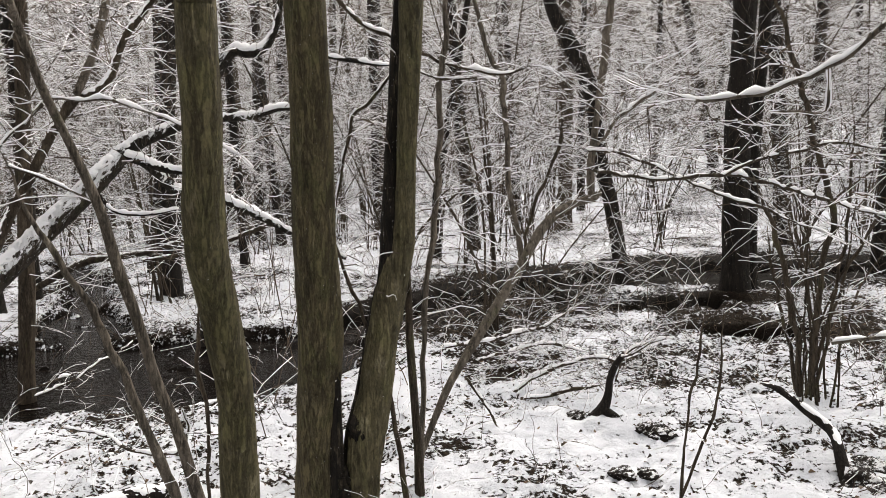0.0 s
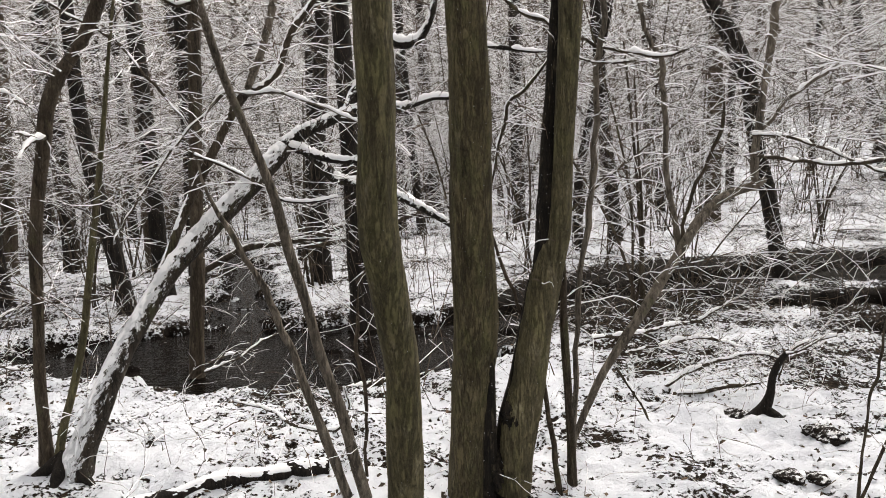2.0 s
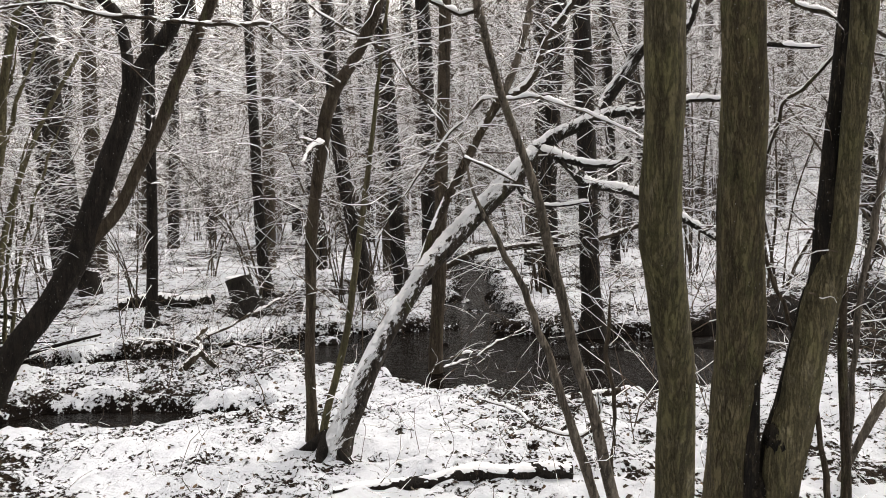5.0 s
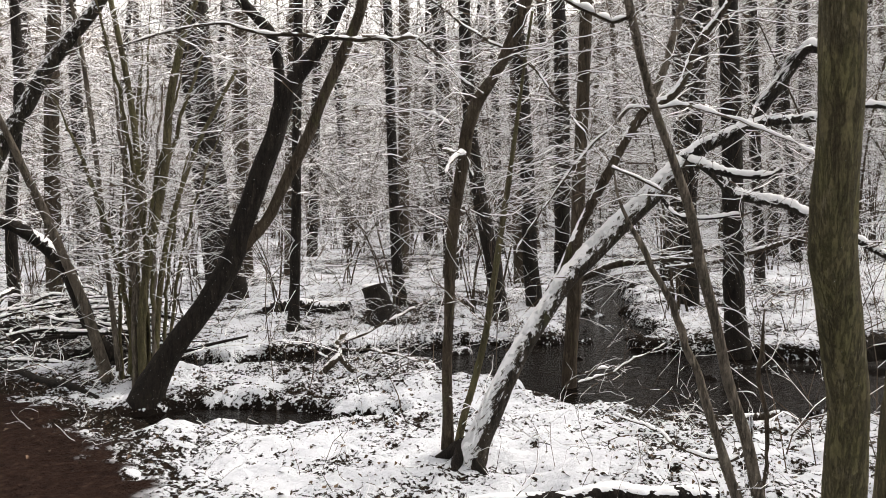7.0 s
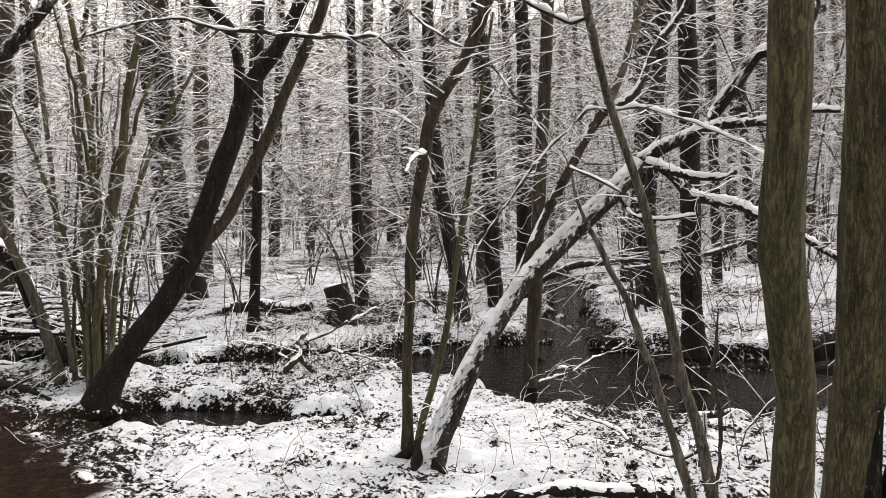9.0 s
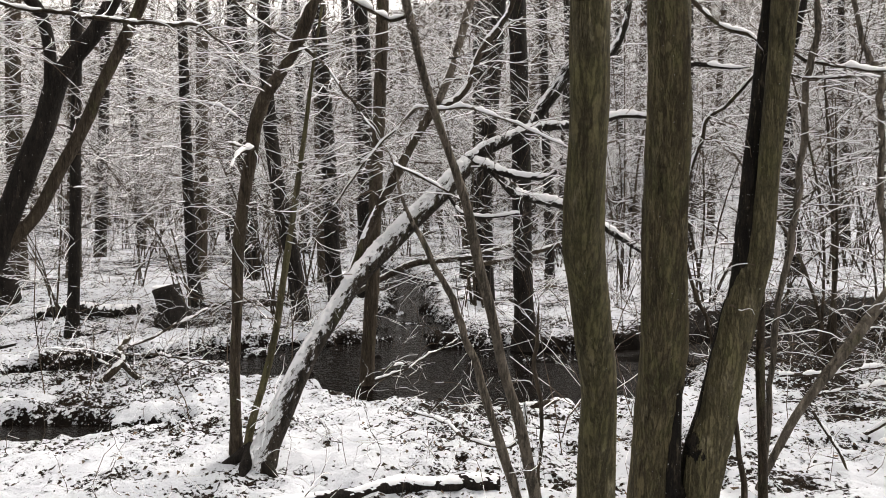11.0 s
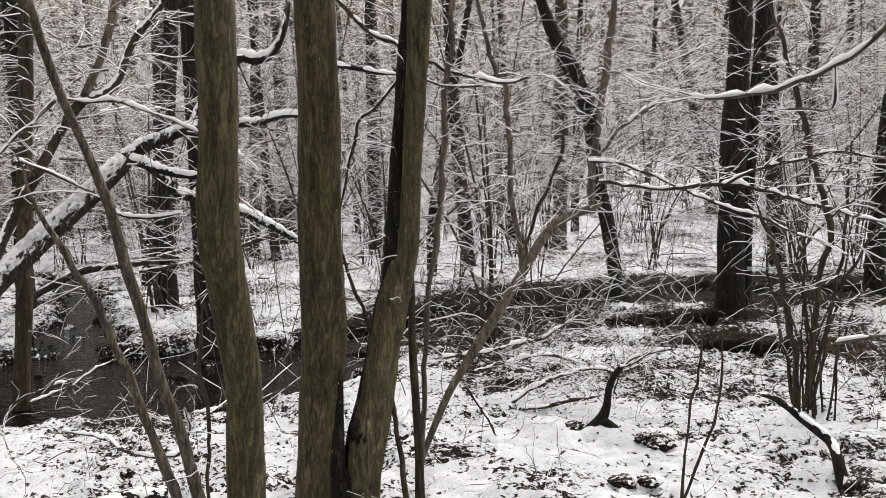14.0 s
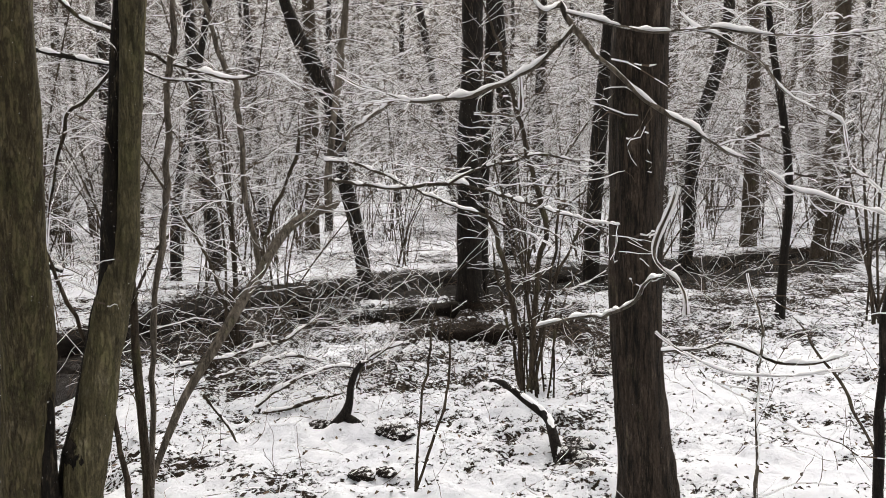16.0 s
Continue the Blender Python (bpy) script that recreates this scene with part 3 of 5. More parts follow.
# Rough lumps that stand for the dark moss patches on the bark.
for k, (x, y, z, r) in enumerate([(-0.495, 3.86, 0.42, 0.05), (-0.6, 3.85, 0.15, 0.06)]):
    bm = bmesh.new()
    bmesh.ops.create_icosphere(bm, subdivisions=4, radius=r)
    for v in bm.verts:
        q = v.co + Vector((k, 0, 0))
        v.co *= 1 + 0.5 * noise.noise(q * 22) + 0.4 * noise.noise(q * 60) + 0.3 * noise.noise(q * 130)
        v.co = Vector((v.co.x + x, v.co.y * 0.75 + y, v.co.z * 1.5 + z)) - pair.location
    me = bpy.data.meshes.new("moss_patch")
    bm.to_mesh(me)
    bm.free()
    me.materials.append(M_FLAKED)
    part("moss_patch", me, pair, "black knobbly moss patch flecked with snow")
P1 = [(-0.2, 4.3, 0, 0.015), (-0.16, 4.32, 0.66, 0.015), (-0.12, 4.34, 1.18, 0.016), (-0.04, 4.35, 1.76, 0.018), (0.01, 4.37, 2.32, 0.016), (0.04, 4.39, 2.69, 0.016), (0.07, 4.4, 3, 0.014)]
tree("sapling", "thin straight grey sapling beside the alder", [("stem", onward(P1, 2), M_GREY, 0)], [(P1, 14, 0.5, 0.004, 1, S, 0.3, 1)], "sapling", seed=14)
tree("sapling", "short thin sapling stem in snow", [("stem", [(-1.33, 3.99, -0.01, 0.0091), (-1.34, 4.02, 0.41, 0.011), (-1.36, 4.04, 0.78, 0.012), (-1.35, 4.07, 1.02, 0.011), (-1.37, 4.09, 1.14, 0.0076)], M_BROWN, 0)], [([(-1.33, 3.99, -0.01, 0.0091), (-1.34, 4.02, 0.41, 0.011), (-1.36, 4.04, 0.78, 0.012), (-1.35, 4.07, 1.02, 0.011), (-1.37, 4.09, 1.14, 0.0076)], 8, 0.3, 0.003, 1, S, 0.3, 1)], "sapling", seed=15)

# ---- the arching hazel limb ----
ARM, UPR, STB = [(-0.22, 4.57, -0.01, 0.019), (-0.12, 4.59, 0.23, 0.022), (-0, 4.6, 0.48, 0.025), (0.25, 4.71, 0.84, 0.03), (0.46, 4.87, 1.13, 0.032), (0.62, 5.01, 1.35, 0.032), (0.79, 5.11, 1.48, 0.032), (1.0, 5.2, 1.54, 0.027), (1.05, 5.21, 1.58, 0.012)], [(0.99, 5.2, 1.5, 0.022), (0.98, 5.2, 1.65, 0.025), (1, 5.19, 1.91, 0.025), (1.04, 5.17, 2.21, 0.024), (1.1, 5.15, 2.61, 0.024), (1.12, 5.14, 2.82, 0.022), (1.15, 5.12, 3.17, 0.02)], [(0.48, 4.98, 1.13, 0.02), (0.45, 4.91, 1.38, 0.018), (0.4, 4.84, 1.67, 0.018), (0.38, 4.77, 2.02, 0.016), (0.36, 4.7, 2.29, 0.019), (0.29, 4.64, 2.38, 0.015), (0.2, 4.57, 2.73, 0.013), (0.13, 4.5, 3, 0.011)]
F4, F5, F6 = [(0.94, 5.07, 1.73, 0.017), (1.01, 4.78, 1.7, 0.018), (1.26, 4.45, 1.66, 0.019), (1.5, 4.1, 1.67, 0.018), (1.69, 3.74, 1.59, 0.015), (1.84, 3.37, 1.5, 0.013), (1.93, 3.01, 1.46, 0.009)], [(1.45, 4.01, 1.67, 0.013), (1.56, 3.89, 1.75, 0.014), (1.7, 3.75, 1.78, 0.014), (1.83, 3.61, 1.81, 0.012), (2.05, 3.41, 1.75, 0.0086)], [(0.94, 5.06, 1.85, 0.017), (1.15, 4.9, 1.81, 0.017), (1.4, 4.71, 1.67, 0.016), (1.64, 4.51, 1.54, 0.016), (1.92, 4.28, 1.41, 0.014), (2.11, 4.05, 1.29, 0.01)]
tree("hazel_tree", "hazel limb bowed low over the snow with upright shoots",
     [("trunk", ARM, M_GREY, 0), ("shoot", onward(UPR, 3), M_GREY, 0), ("branch", [(0.99, 5.21, 1.85, 0.017), (1.11, 5.11, 1.99, 0.019), (1.22, 5, 2.12, 0.02), (1.35, 4.89, 2.23, 0.014), (1.44, 4.79, 2.26, 0.0087)], M_GREY, 0.014), ("shoot", [(0.5, 5.18, 1.1, 0.012), (0.59, 5.17, 1.48, 0.011), (0.71, 5.15, 1.74, 0.011), (0.77, 5.14, 1.96, 0.013), (0.8, 5.14, 2.19, 0.011)], M_BROWN, 0), ("shoot", onward(STB, 2), M_GREY, 0),
      ("branch", F4, M_BROWN, 0.016), ("branch", F5, M_BROWN, 0.014), ("branch", F6, M_BROWN, 0.014)],
     [(ARM, 12, 0.7, 0.004, 2, S, 0.2, 1), (UPR, 14, 0.5, 0.004, 1, S, 0.1, 1), (STB, 14, 0.45, 0.004, 1, S, 0.1, 1), (F4, 18, 0.5, 0.004, 2, S, 0.1, 1), (F5, 12, 0.4, 0.004, 2, S, 0.1, 1), (F6, 14, 0.4, 0.004, 1, S, 0.1, 1), ([(0.99, 5.21, 1.85, 0.017), (1.11, 5.11, 1.99, 0.019), (1.22, 5, 2.12, 0.02), (1.35, 4.89, 2.23, 0.014), (1.44, 4.79, 2.26, 0.0087)], 14, 0.5, 0.004, 2, S, 0.2, 1)], seed=21)

# ---- the leaning tree by the stream ----
L, L1, L2, L3, LD = [(-3.21, 3.98, -0.12, 0.13), (-3.16, 4, -0.01, 0.116), (-3.107, 4.01, 0.13, 0.087), (-3.033, 4.03, 0.29, 0.078), (-2.94, 4.06, 0.5, 0.073), (-2.847, 4.11, 0.71, 0.065), (-2.735, 4.22, 0.94, 0.062), (-2.622, 4.31, 1.15, 0.063), (-2.49, 4.41, 1.33, 0.069), (-2.348, 4.51, 1.5, 0.068), (-2.197, 4.6, 1.66, 0.066), (-2.057, 4.69, 1.82, 0.064), (-1.99, 4.74, 1.91, 0.059)], [(-2.01, 4.74, 1.9, 0.052), (-1.89, 4.8, 1.99, 0.042), (-1.71, 4.88, 2.08, 0.039), (-1.56, 4.95, 2.13, 0.032), (-1.42, 5.01, 2.14, 0.027), (-1.25, 5.07, 2.15, 0.025), (-1.07, 5.13, 2.2, 0.02), (-0.9, 5.18, 2.19, 0.015)], [(-2, 4.74, 1.92, 0.035), (-1.87, 4.77, 1.88, 0.035), (-1.77, 4.79, 1.79, 0.039), (-1.69, 4.8, 1.7, 0.039), (-1.56, 4.82, 1.66, 0.034), (-1.41, 4.84, 1.63, 0.033), (-1.28, 4.85, 1.56, 0.031), (-1.11, 4.87, 1.47, 0.028), (-0.86, 4.89, 1.31, 0.023), (-0.65, 4.89, 1.22, 0.018)], [(-1.63, 4.95, 2.12, 0.031), (-1.57, 4.95, 2.23, 0.041), (-1.47, 4.96, 2.36, 0.042), (-1.38, 4.97, 2.5, 0.041), (-1.31, 4.97, 2.56, 0.037), (-1.21, 4.97, 2.54, 0.034), (-1.11, 4.98, 2.58, 0.027), (-1.03, 4.97, 2.72, 0.022), (-0.99, 4.96, 2.91, 0.019)], [(-2.74, 4.31, 1.06, 0.029), (-2.67, 4.34, 1.19, 0.029), (-2.55, 4.39, 1.48, 0.029), (-2.45, 4.43, 1.7, 0.031), (-2.35, 4.46, 1.88, 0.028), (-2.25, 4.5, 2.08, 0.028), (-2.14, 4.54, 2.24, 0.028), (-2.03, 4.57, 2.28, 0.027), (-1.94, 4.59, 2.38, 0.025), (-1.9, 4.6, 2.5, 0.022), (-1.83, 4.61, 2.63, 0.022), (-1.74, 4.63, 2.74, 0.019), (-1.67, 4.64, 2.85, 0.019), (-1.62, 4.64, 3.12, 0.016)]
S1, S2, H1, H2 = [(-3.26, 4, 0.08, 0.028), (-3.2, 4, 0.29, 0.024), (-3.14, 4.03, 0.5, 0.024), (-3.06, 4.05, 0.8, 0.023), (-2.99, 4.06, 1.17, 0.023), (-2.93, 4.08, 1.53, 0.019), (-2.88, 4.08, 1.78, 0.017), (-2.82, 4.09, 2.13, 0.013), (-2.76, 4.1, 2.51, 0.01), (-2.7, 4.11, 2.84, 0.0078)], [(-3.34, 4, 0.04, 0.049), (-3.32, 3.98, 0.26, 0.036), (-3.31, 3.97, 0.6, 0.034), (-3.28, 3.97, 0.98, 0.033), (-3.25, 3.96, 1.35, 0.037), (-3.21, 3.96, 1.61, 0.036), (-3.15, 3.98, 1.95, 0.041), (-3.11, 3.98, 2.14, 0.043), (-3.04, 4, 2.32, 0.041), (-2.93, 4.04, 2.48, 0.035), (-2.84, 4.07, 2.65, 0.038), (-2.76, 4.1, 2.85, 0.038), (-2.69, 4.11, 3.08, 0.034)], [(-4.29, 2.33, 2.58, 0.0078), (-4.09, 2.56, 2.68, 0.011), (-3.92, 2.7, 2.7, 0.013), (-3.73, 2.86, 2.67, 0.016), (-3.53, 3.01, 2.64, 0.019), (-3.36, 3.19, 2.63, 0.022), (-3.2, 3.41, 2.65, 0.02), (-3.14, 3.54, 2.63, 0.017), (-3.08, 3.67, 2.54, 0.015), (-2.92, 3.86, 2.34, 0.012)], [(-2.22, 4.12, 2.07, 0.0082), (-2.1, 4.13, 2.2, 0.014), (-1.94, 4.15, 2.19, 0.016), (-1.76, 4.17, 2.18, 0.019), (-1.61, 4.18, 2.13, 0.017), (-1.44, 4.19, 2.06, 0.015), (-1.3, 4.18, 1.99, 0.013), (-1.14, 4.17, 1.9, 0.01), (-1.03, 4.15, 1.8, 0.007)]
tree("leaning_tree", "slanting many-stemmed tree with snow along its limbs",
     [("trunk", L, M_BLOWN, 0.02)] + [("root", [(-3.2, 4.0, 0.1, 0.05), (-3.2 + 0.12 * math.cos(a), 4.0 + 0.12 * math.sin(a), 0.02, 0.04), (-3.2 + 0.26 * math.cos(a), 4.0 + 0.26 * math.sin(a), -0.06, 0.02)], M_DARK, 0) for a in (-2.7, -1.4, -0.4, 2.9)] + [("limb", L1, M_DUSTED, 0.024), ("limb", L2, M_DUSTED, 0.018), ("limb", L3, M_DUSTED, 0.024), ("branch", [(-1.81, 4.75, 1.86, 0.031), (-1.71, 4.74, 1.82, 0.026), (-1.58, 4.73, 1.8, 0.022), (-1.45, 4.72, 1.8, 0.02), (-1.4, 4.7, 1.83, 0.011)], M_DARK, 0.02), ("branch", [(-2.08, 4.61, 1.68, 0.016), (-2, 4.63, 1.59, 0.019), (-1.86, 4.68, 1.55, 0.019), (-1.74, 4.72, 1.56, 0.017), (-1.65, 4.74, 1.57, 0.014)], M_DARK, 0.016), ("branch", [(-0.74, 4.95, 2.5, 0.021), (-0.51, 4.98, 2.46, 0.023), (-0.29, 5, 2.43, 0.018)], M_DARK, 0.016),
      ("limb", onward(LD, 3), M_BROWN, 0.008), ("limb", onward([(-2.11, 4.49, 2.26, 0.021), (-2.07, 4.58, 2.42, 0.022), (-2.04, 4.68, 2.63, 0.024), (-2.01, 4.76, 2.85, 0.024), (-2, 4.84, 3.07, 0.021)], 2), M_GREY, 0), ("stem", S1, M_OLIVE, 0), ("stem", onward(S2, 3), M_BROWN, 0), ("branch", [(-3.07, 3.9, 1.99, 0.016), (-3.07, 3.81, 1.97, 0.017), (-3.07, 3.73, 1.93, 0.015), (-3.05, 3.65, 1.87, 0.01)], M_BROWN, 0.02), ("branch", [(-3.1, 3.86, 1.98, 0.012), (-3.11, 3.79, 1.99, 0.012), (-3.12, 3.72, 2.01, 0.0086)], M_BROWN, 0.014), ("branch", [(-3.06, 3.89, 1.97, 0.012), (-3.03, 3.88, 1.9, 0.012), (-3, 3.87, 1.85, 0.0087)], M_BROWN, 0.012), ("branch", [(-3.12, 3.97, 2.11, 0.011), (-3.32, 4.01, 2.23, 0.0092), (-3.59, 4, 2.33, 0.0076)], M_BROWN, 0.012),
      ("branch", H1, M_BROWN, 0.014), ("branch", H2, M_GREY, 0.014), ("branch", [(-2.1, 4.17, 2.21, 0.0097), (-2.35, 4.14, 1.98, 0.012), (-2.57, 4.12, 1.74, 0.012), (-2.78, 4.09, 1.46, 0.011), (-2.86, 4.13, 1.35, 0.0072)], M_BROWN, 0.008), ("branch", [(-3.33, 3.69, 3.04, 0.014), (-3.2, 3.81, 2.91, 0.016), (-3.02, 3.96, 2.73, 0.016), (-2.76, 4.13, 2.54, 0.016), (-2.59, 4.24, 2.3, 0.014), (-2.44, 4.33, 2.05, 0.014), (-2.34, 4.4, 1.91, 0.014)], M_BROWN, 0.006)],
     [(L1, 16, 0.5, 0.005, 1, S, 0.1, 1), (L2, 20, 0.6, 0.005, 2, S, 0.1, 1), (L3, 10, 0.4, 0.005, 1, S, 0.2, 1), (LD, 26, 0.7, 0.005, 2, S, 0.2, 1), (S1, 14, 0.6, 0.004, 2, S, 0.35, 1), (S2, 20, 0.7, 0.005, 2, S, 0.3, 1),
      (H1, 24, 0.6, 0.004, 2, S, 0.05, 1), (H2, 12, 0.4, 0.004, 1, S, 0.05, 1), ([(-2.1, 4.17, 2.21, 0.0097), (-2.35, 4.14, 1.98, 0.012), (-2.57, 4.12, 1.74, 0.012), (-2.78, 4.09, 1.46, 0.011), (-2.86, 4.13, 1.35, 0.0072)], 10, 0.3, 0.003, 1, S, 0.1, 1), ([(-3.33, 3.69, 3.04, 0.014), (-3.2, 3.81, 2.91, 0.016), (-3.02, 3.96, 2.73, 0.016), (-2.76, 4.13, 2.54, 0.016), (-2.59, 4.24, 2.3, 0.014), (-2.44, 4.33, 2.05, 0.014), (-2.34, 4.4, 1.91, 0.014)], 14, 0.4, 0.003, 1, S, 0.1, 1), (L, 5, 0.4, 0.004, 1, S, 0.0, 0.35)], seed=31, wind=(-0.2, -0.7, 1))
W1, W2 = [(-1.22, 3.59, 0.08, 0.03), (-1.25, 3.53, 0.31, 0.029), (-1.29, 3.48, 0.58, 0.026), (-1.35, 3.42, 0.84, 0.026), (-1.39, 3.36, 1.13, 0.023), (-1.43, 3.29, 1.38, 0.023), (-1.46, 3.23, 1.63, 0.021), (-1.51, 3.16, 1.85, 0.018), (-1.54, 3.1, 1.99, 0.018), (-1.55, 3, 2.13, 0.016), (-1.56, 2.91, 2.3, 0.017), (-1.56, 2.81, 2.46, 0.017), (-1.56, 2.72, 2.6, 0.014)], [(-1.3, 3.54, 0.11, 0.026), (-1.34, 3.5, 0.3, 0.024), (-1.41, 3.45, 0.57, 0.022), (-1.47, 3.4, 0.83, 0.02), (-1.53, 3.36, 1.07, 0.018), (-1.61, 3.3, 1.3, 0.015), (-1.69, 3.24, 1.48, 0.013), (-1.75, 3.18, 1.64, 0.011), (-1.79, 3.14, 1.83, 0.0096), (-1.82, 3.1, 1.91, 0.0064)]
tree("hazel_shoots", "pair of long leaning hazel rods rising from the snow",
     [("rod", onward(W1, 2), M_GREY, 0), ("rod", W2, M_GREY, 0), ("branch", [(-1.53, 2.76, 2.38, 0.013), (-1.6, 2.74, 2.37, 0.014), (-1.68, 2.71, 2.4, 0.015), (-1.76, 2.67, 2.46, 0.014), (-1.82, 2.65, 2.53, 0.012)], M_BROWN, 0.015), ("branch", [(-1.77, 3.12, 1.82, 0.01), (-1.67, 3.19, 1.77, 0.01), (-1.57, 3.27, 1.7, 0.0088), (-1.51, 3.32, 1.67, 0.0063)], M_BROWN, 0.01)],
     [(W1, 8, 0.3, 0.004, 1, S, 0.5, 1), ([(-1.53, 2.76, 2.38, 0.013), (-1.6, 2.74, 2.37, 0.014), (-1.68, 2.71, 2.4, 0.015), (-1.76, 2.67, 2.46, 0.014), (-1.82, 2.65, 2.53, 0.012)], 8, 0.4, 0.004, 1, S, 0.2, 1)], "shrub", seed=35)

# ---- the dark fork and the hazel stool at the path ----
K, K2, K3 = [(-6.76, 3.84, -0.35, 0.19), (-6.68, 3.93, -0.02, 0.156), (-6.61, 4.03, 0.21, 0.12), (-6.5, 4.17, 0.48, 0.105), (-6.35, 4.37, 0.79, 0.103), (-6.2, 4.56, 1.19, 0.104), (-6.11, 4.66, 1.57, 0.101), (-6, 4.78, 1.99, 0.096), (-5.89, 4.9, 2.41, 0.09), (-5.83, 4.95, 2.68, 0.088), (-5.72, 5.06, 2.94, 0.074), (-5.61, 5.16, 3.12, 0.069), (-5.49, 5.27, 3.41, 0.067), (-5.41, 5.34, 3.62, 0.067), (-5.27, 5.46, 3.99, 0.061)], [(-5.84, 4.91, 2.65, 0.053), (-5.84, 4.91, 3.01, 0.05), (-5.88, 4.86, 3.29, 0.05), (-5.96, 4.76, 3.45, 0.047), (-6.06, 4.65, 3.64, 0.047), (-6.12, 4.58, 3.9, 0.039)], [(-6.17, 4.6, 1.19, 0.037), (-6.08, 4.68, 1.37, 0.051), (-5.95, 4.81, 1.58, 0.053), (-5.81, 4.93, 1.94, 0.053), (-5.65, 5.08, 2.35, 0.053), (-5.54, 5.16, 2.67, 0.05), (-5.39, 5.29, 3.08, 0.05), (-5.25, 5.39, 3.45, 0.05), (-5.17, 5.44, 3.75, 0.047), (-5.06, 5.51, 4.16, 0.042)]
tree("dark_tree", "near-black forked tree curving up from the bank", [("trunk", onward(K, 6), M_DARK, 0), ("limb", onward(K2, 3), M_DARK, 0), ("limb", onward(K3, 6), M_BROWN, 0)],
     [(onward(K, 6), 24, 1.3, 0.007, 2, S, 0.5, 1), (onward(K2, 3), 14, 1.0, 0.006, 2, S, 0.2, 1), (onward(K3, 6), 24, 1.2, 0.007, 2, S, 0.2, 1)], seed=41)
HZ = [[(-7.56, 4.07, -0, 0.064), (-7.54, 3.94, 0.48, 0.05), (-7.51, 3.8, 0.9, 0.045), (-7.5, 3.65, 1.29, 0.04), (-7.48, 3.5, 1.67, 0.039), (-7.45, 3.35, 1.98, 0.034), (-7.42, 3.2, 2.32, 0.03), (-7.39, 3.06, 2.6, 0.026), (-7.39, 2.86, 3.01, 0.018)], [(-7.05, 4.14, -0.03, 0.049), (-7.02, 4.13, 0.67, 0.037), (-6.94, 4.21, 1.32, 0.037), (-6.83, 4.33, 2.07, 0.039), (-6.76, 4.37, 2.71, 0.036), (-6.65, 4.48, 3.35, 0.032), (-6.55, 4.56, 3.67, 0.028), (-6.44, 4.66, 4.19, 0.022)], [(-7.28, 4.15, 0.08, 0.035), (-7.26, 4.22, 0.98, 0.031), (-7.23, 4.3, 2.09, 0.031), (-7.28, 4.27, 2.92, 0.029), (-7.36, 4.18, 3.73, 0.025), (-7.4, 4.14, 4.22, 0.019)], [(-7.42, 4.11, 0.1, 0.03), (-7.49, 4.11, 0.75, 0.025), (-7.56, 4.11, 1.31, 0.025), (-7.62, 4.12, 1.94, 0.025), (-7.72, 4.07, 3.22, 0.021), (-7.82, 4.01, 3.89, 0.017)], [(-7, 4.22, 0.06, 0.035), (-6.97, 4.32, 0.98, 0.029), (-6.9, 4.45, 1.64, 0.024), (-6.76, 4.69, 2.36, 0.02), (-6.54, 5.02, 3.09, 0.016)]]
hz_rng = random.Random(8)
for k in range(16):
    hx, hy = -7.2 + hz_rng.gauss(0, 0.17), 4.15 + hz_rng.gauss(0, 0.14)
    top = (hx + hz_rng.gauss(0.2, 0.38), hy + hz_rng.gauss(0.1, 0.3), hz_rng.uniform(2.6, 4.6))
    hr = hz_rng.uniform(0.012, 0.026)
    HZ.append([(hx, hy, -0.08, hr * 1.2), (hx * 0.9 + top[0] * 0.1, hy * 0.9 + top[1] * 0.1, top[2] * 0.3, hr), (hx * 0.55 + top[0] * 0.45, hy * 0.55 + top[1] * 0.45, top[2] * 0.65, hr * 0.8), (*top, hr * 0.4)])
tree("hazel_bush", "dense hazel stool of many upright rods beside the path", [("rod", p, M_OLIVE if k % 3 else M_GREY, 0) for k, p in enumerate(HZ)], [(p, 9, 0.8, 0.004, 2, S, 0.3, 1) for p in HZ], "shrub", seed=45)
HZ2 = [(-8.75, 2.65, -0.1, 0.16)] + [(-8.43, 2.94, 1.16, 0.094), (-8.25, 3.31, 2, 0.087), (-8.12, 3.53, 2.48, 0.079), (-8.02, 3.67, 2.77, 0.075), (-7.9, 3.85, 3.16, 0.071), (-7.75, 4.07, 3.5, 0.063), (-7.62, 4.22, 3.76, 0.058), (-7.47, 4.42, 4.24, 0.05)]
tree("leaning_tree", "dark snow-flecked tree leaning over the brush pile", [("trunk", onward(HZ2, 4), M_DUSTED, 0)], [(onward(HZ2, 4), 34, 1.3, 0.007, 2, S, 0.3, 1)], seed=47)
ARCH = [(-9.11, 3.39, 1.8, 0.044), (-8.94, 3.64, 1.63, 0.054), (-8.77, 3.84, 1.54, 0.063), (-8.6, 4.05, 1.33, 0.075), (-8.45, 4.19, 1.05, 0.082), (-8.33, 4.27, 0.68, 0.078), (-8.21, 4.35, 0.31, 0.069)] + [(-8.1, 4.7, -0.1, 0.09)]
tree("dead_tree", "arching dead trunk sunk into the brush pile", [("trunk", ARCH, M_DARK, 0.006)], [(ARCH, 10, 0.8, 0.006, 2, S, 0.1, 0.8)], "log", seed=48)

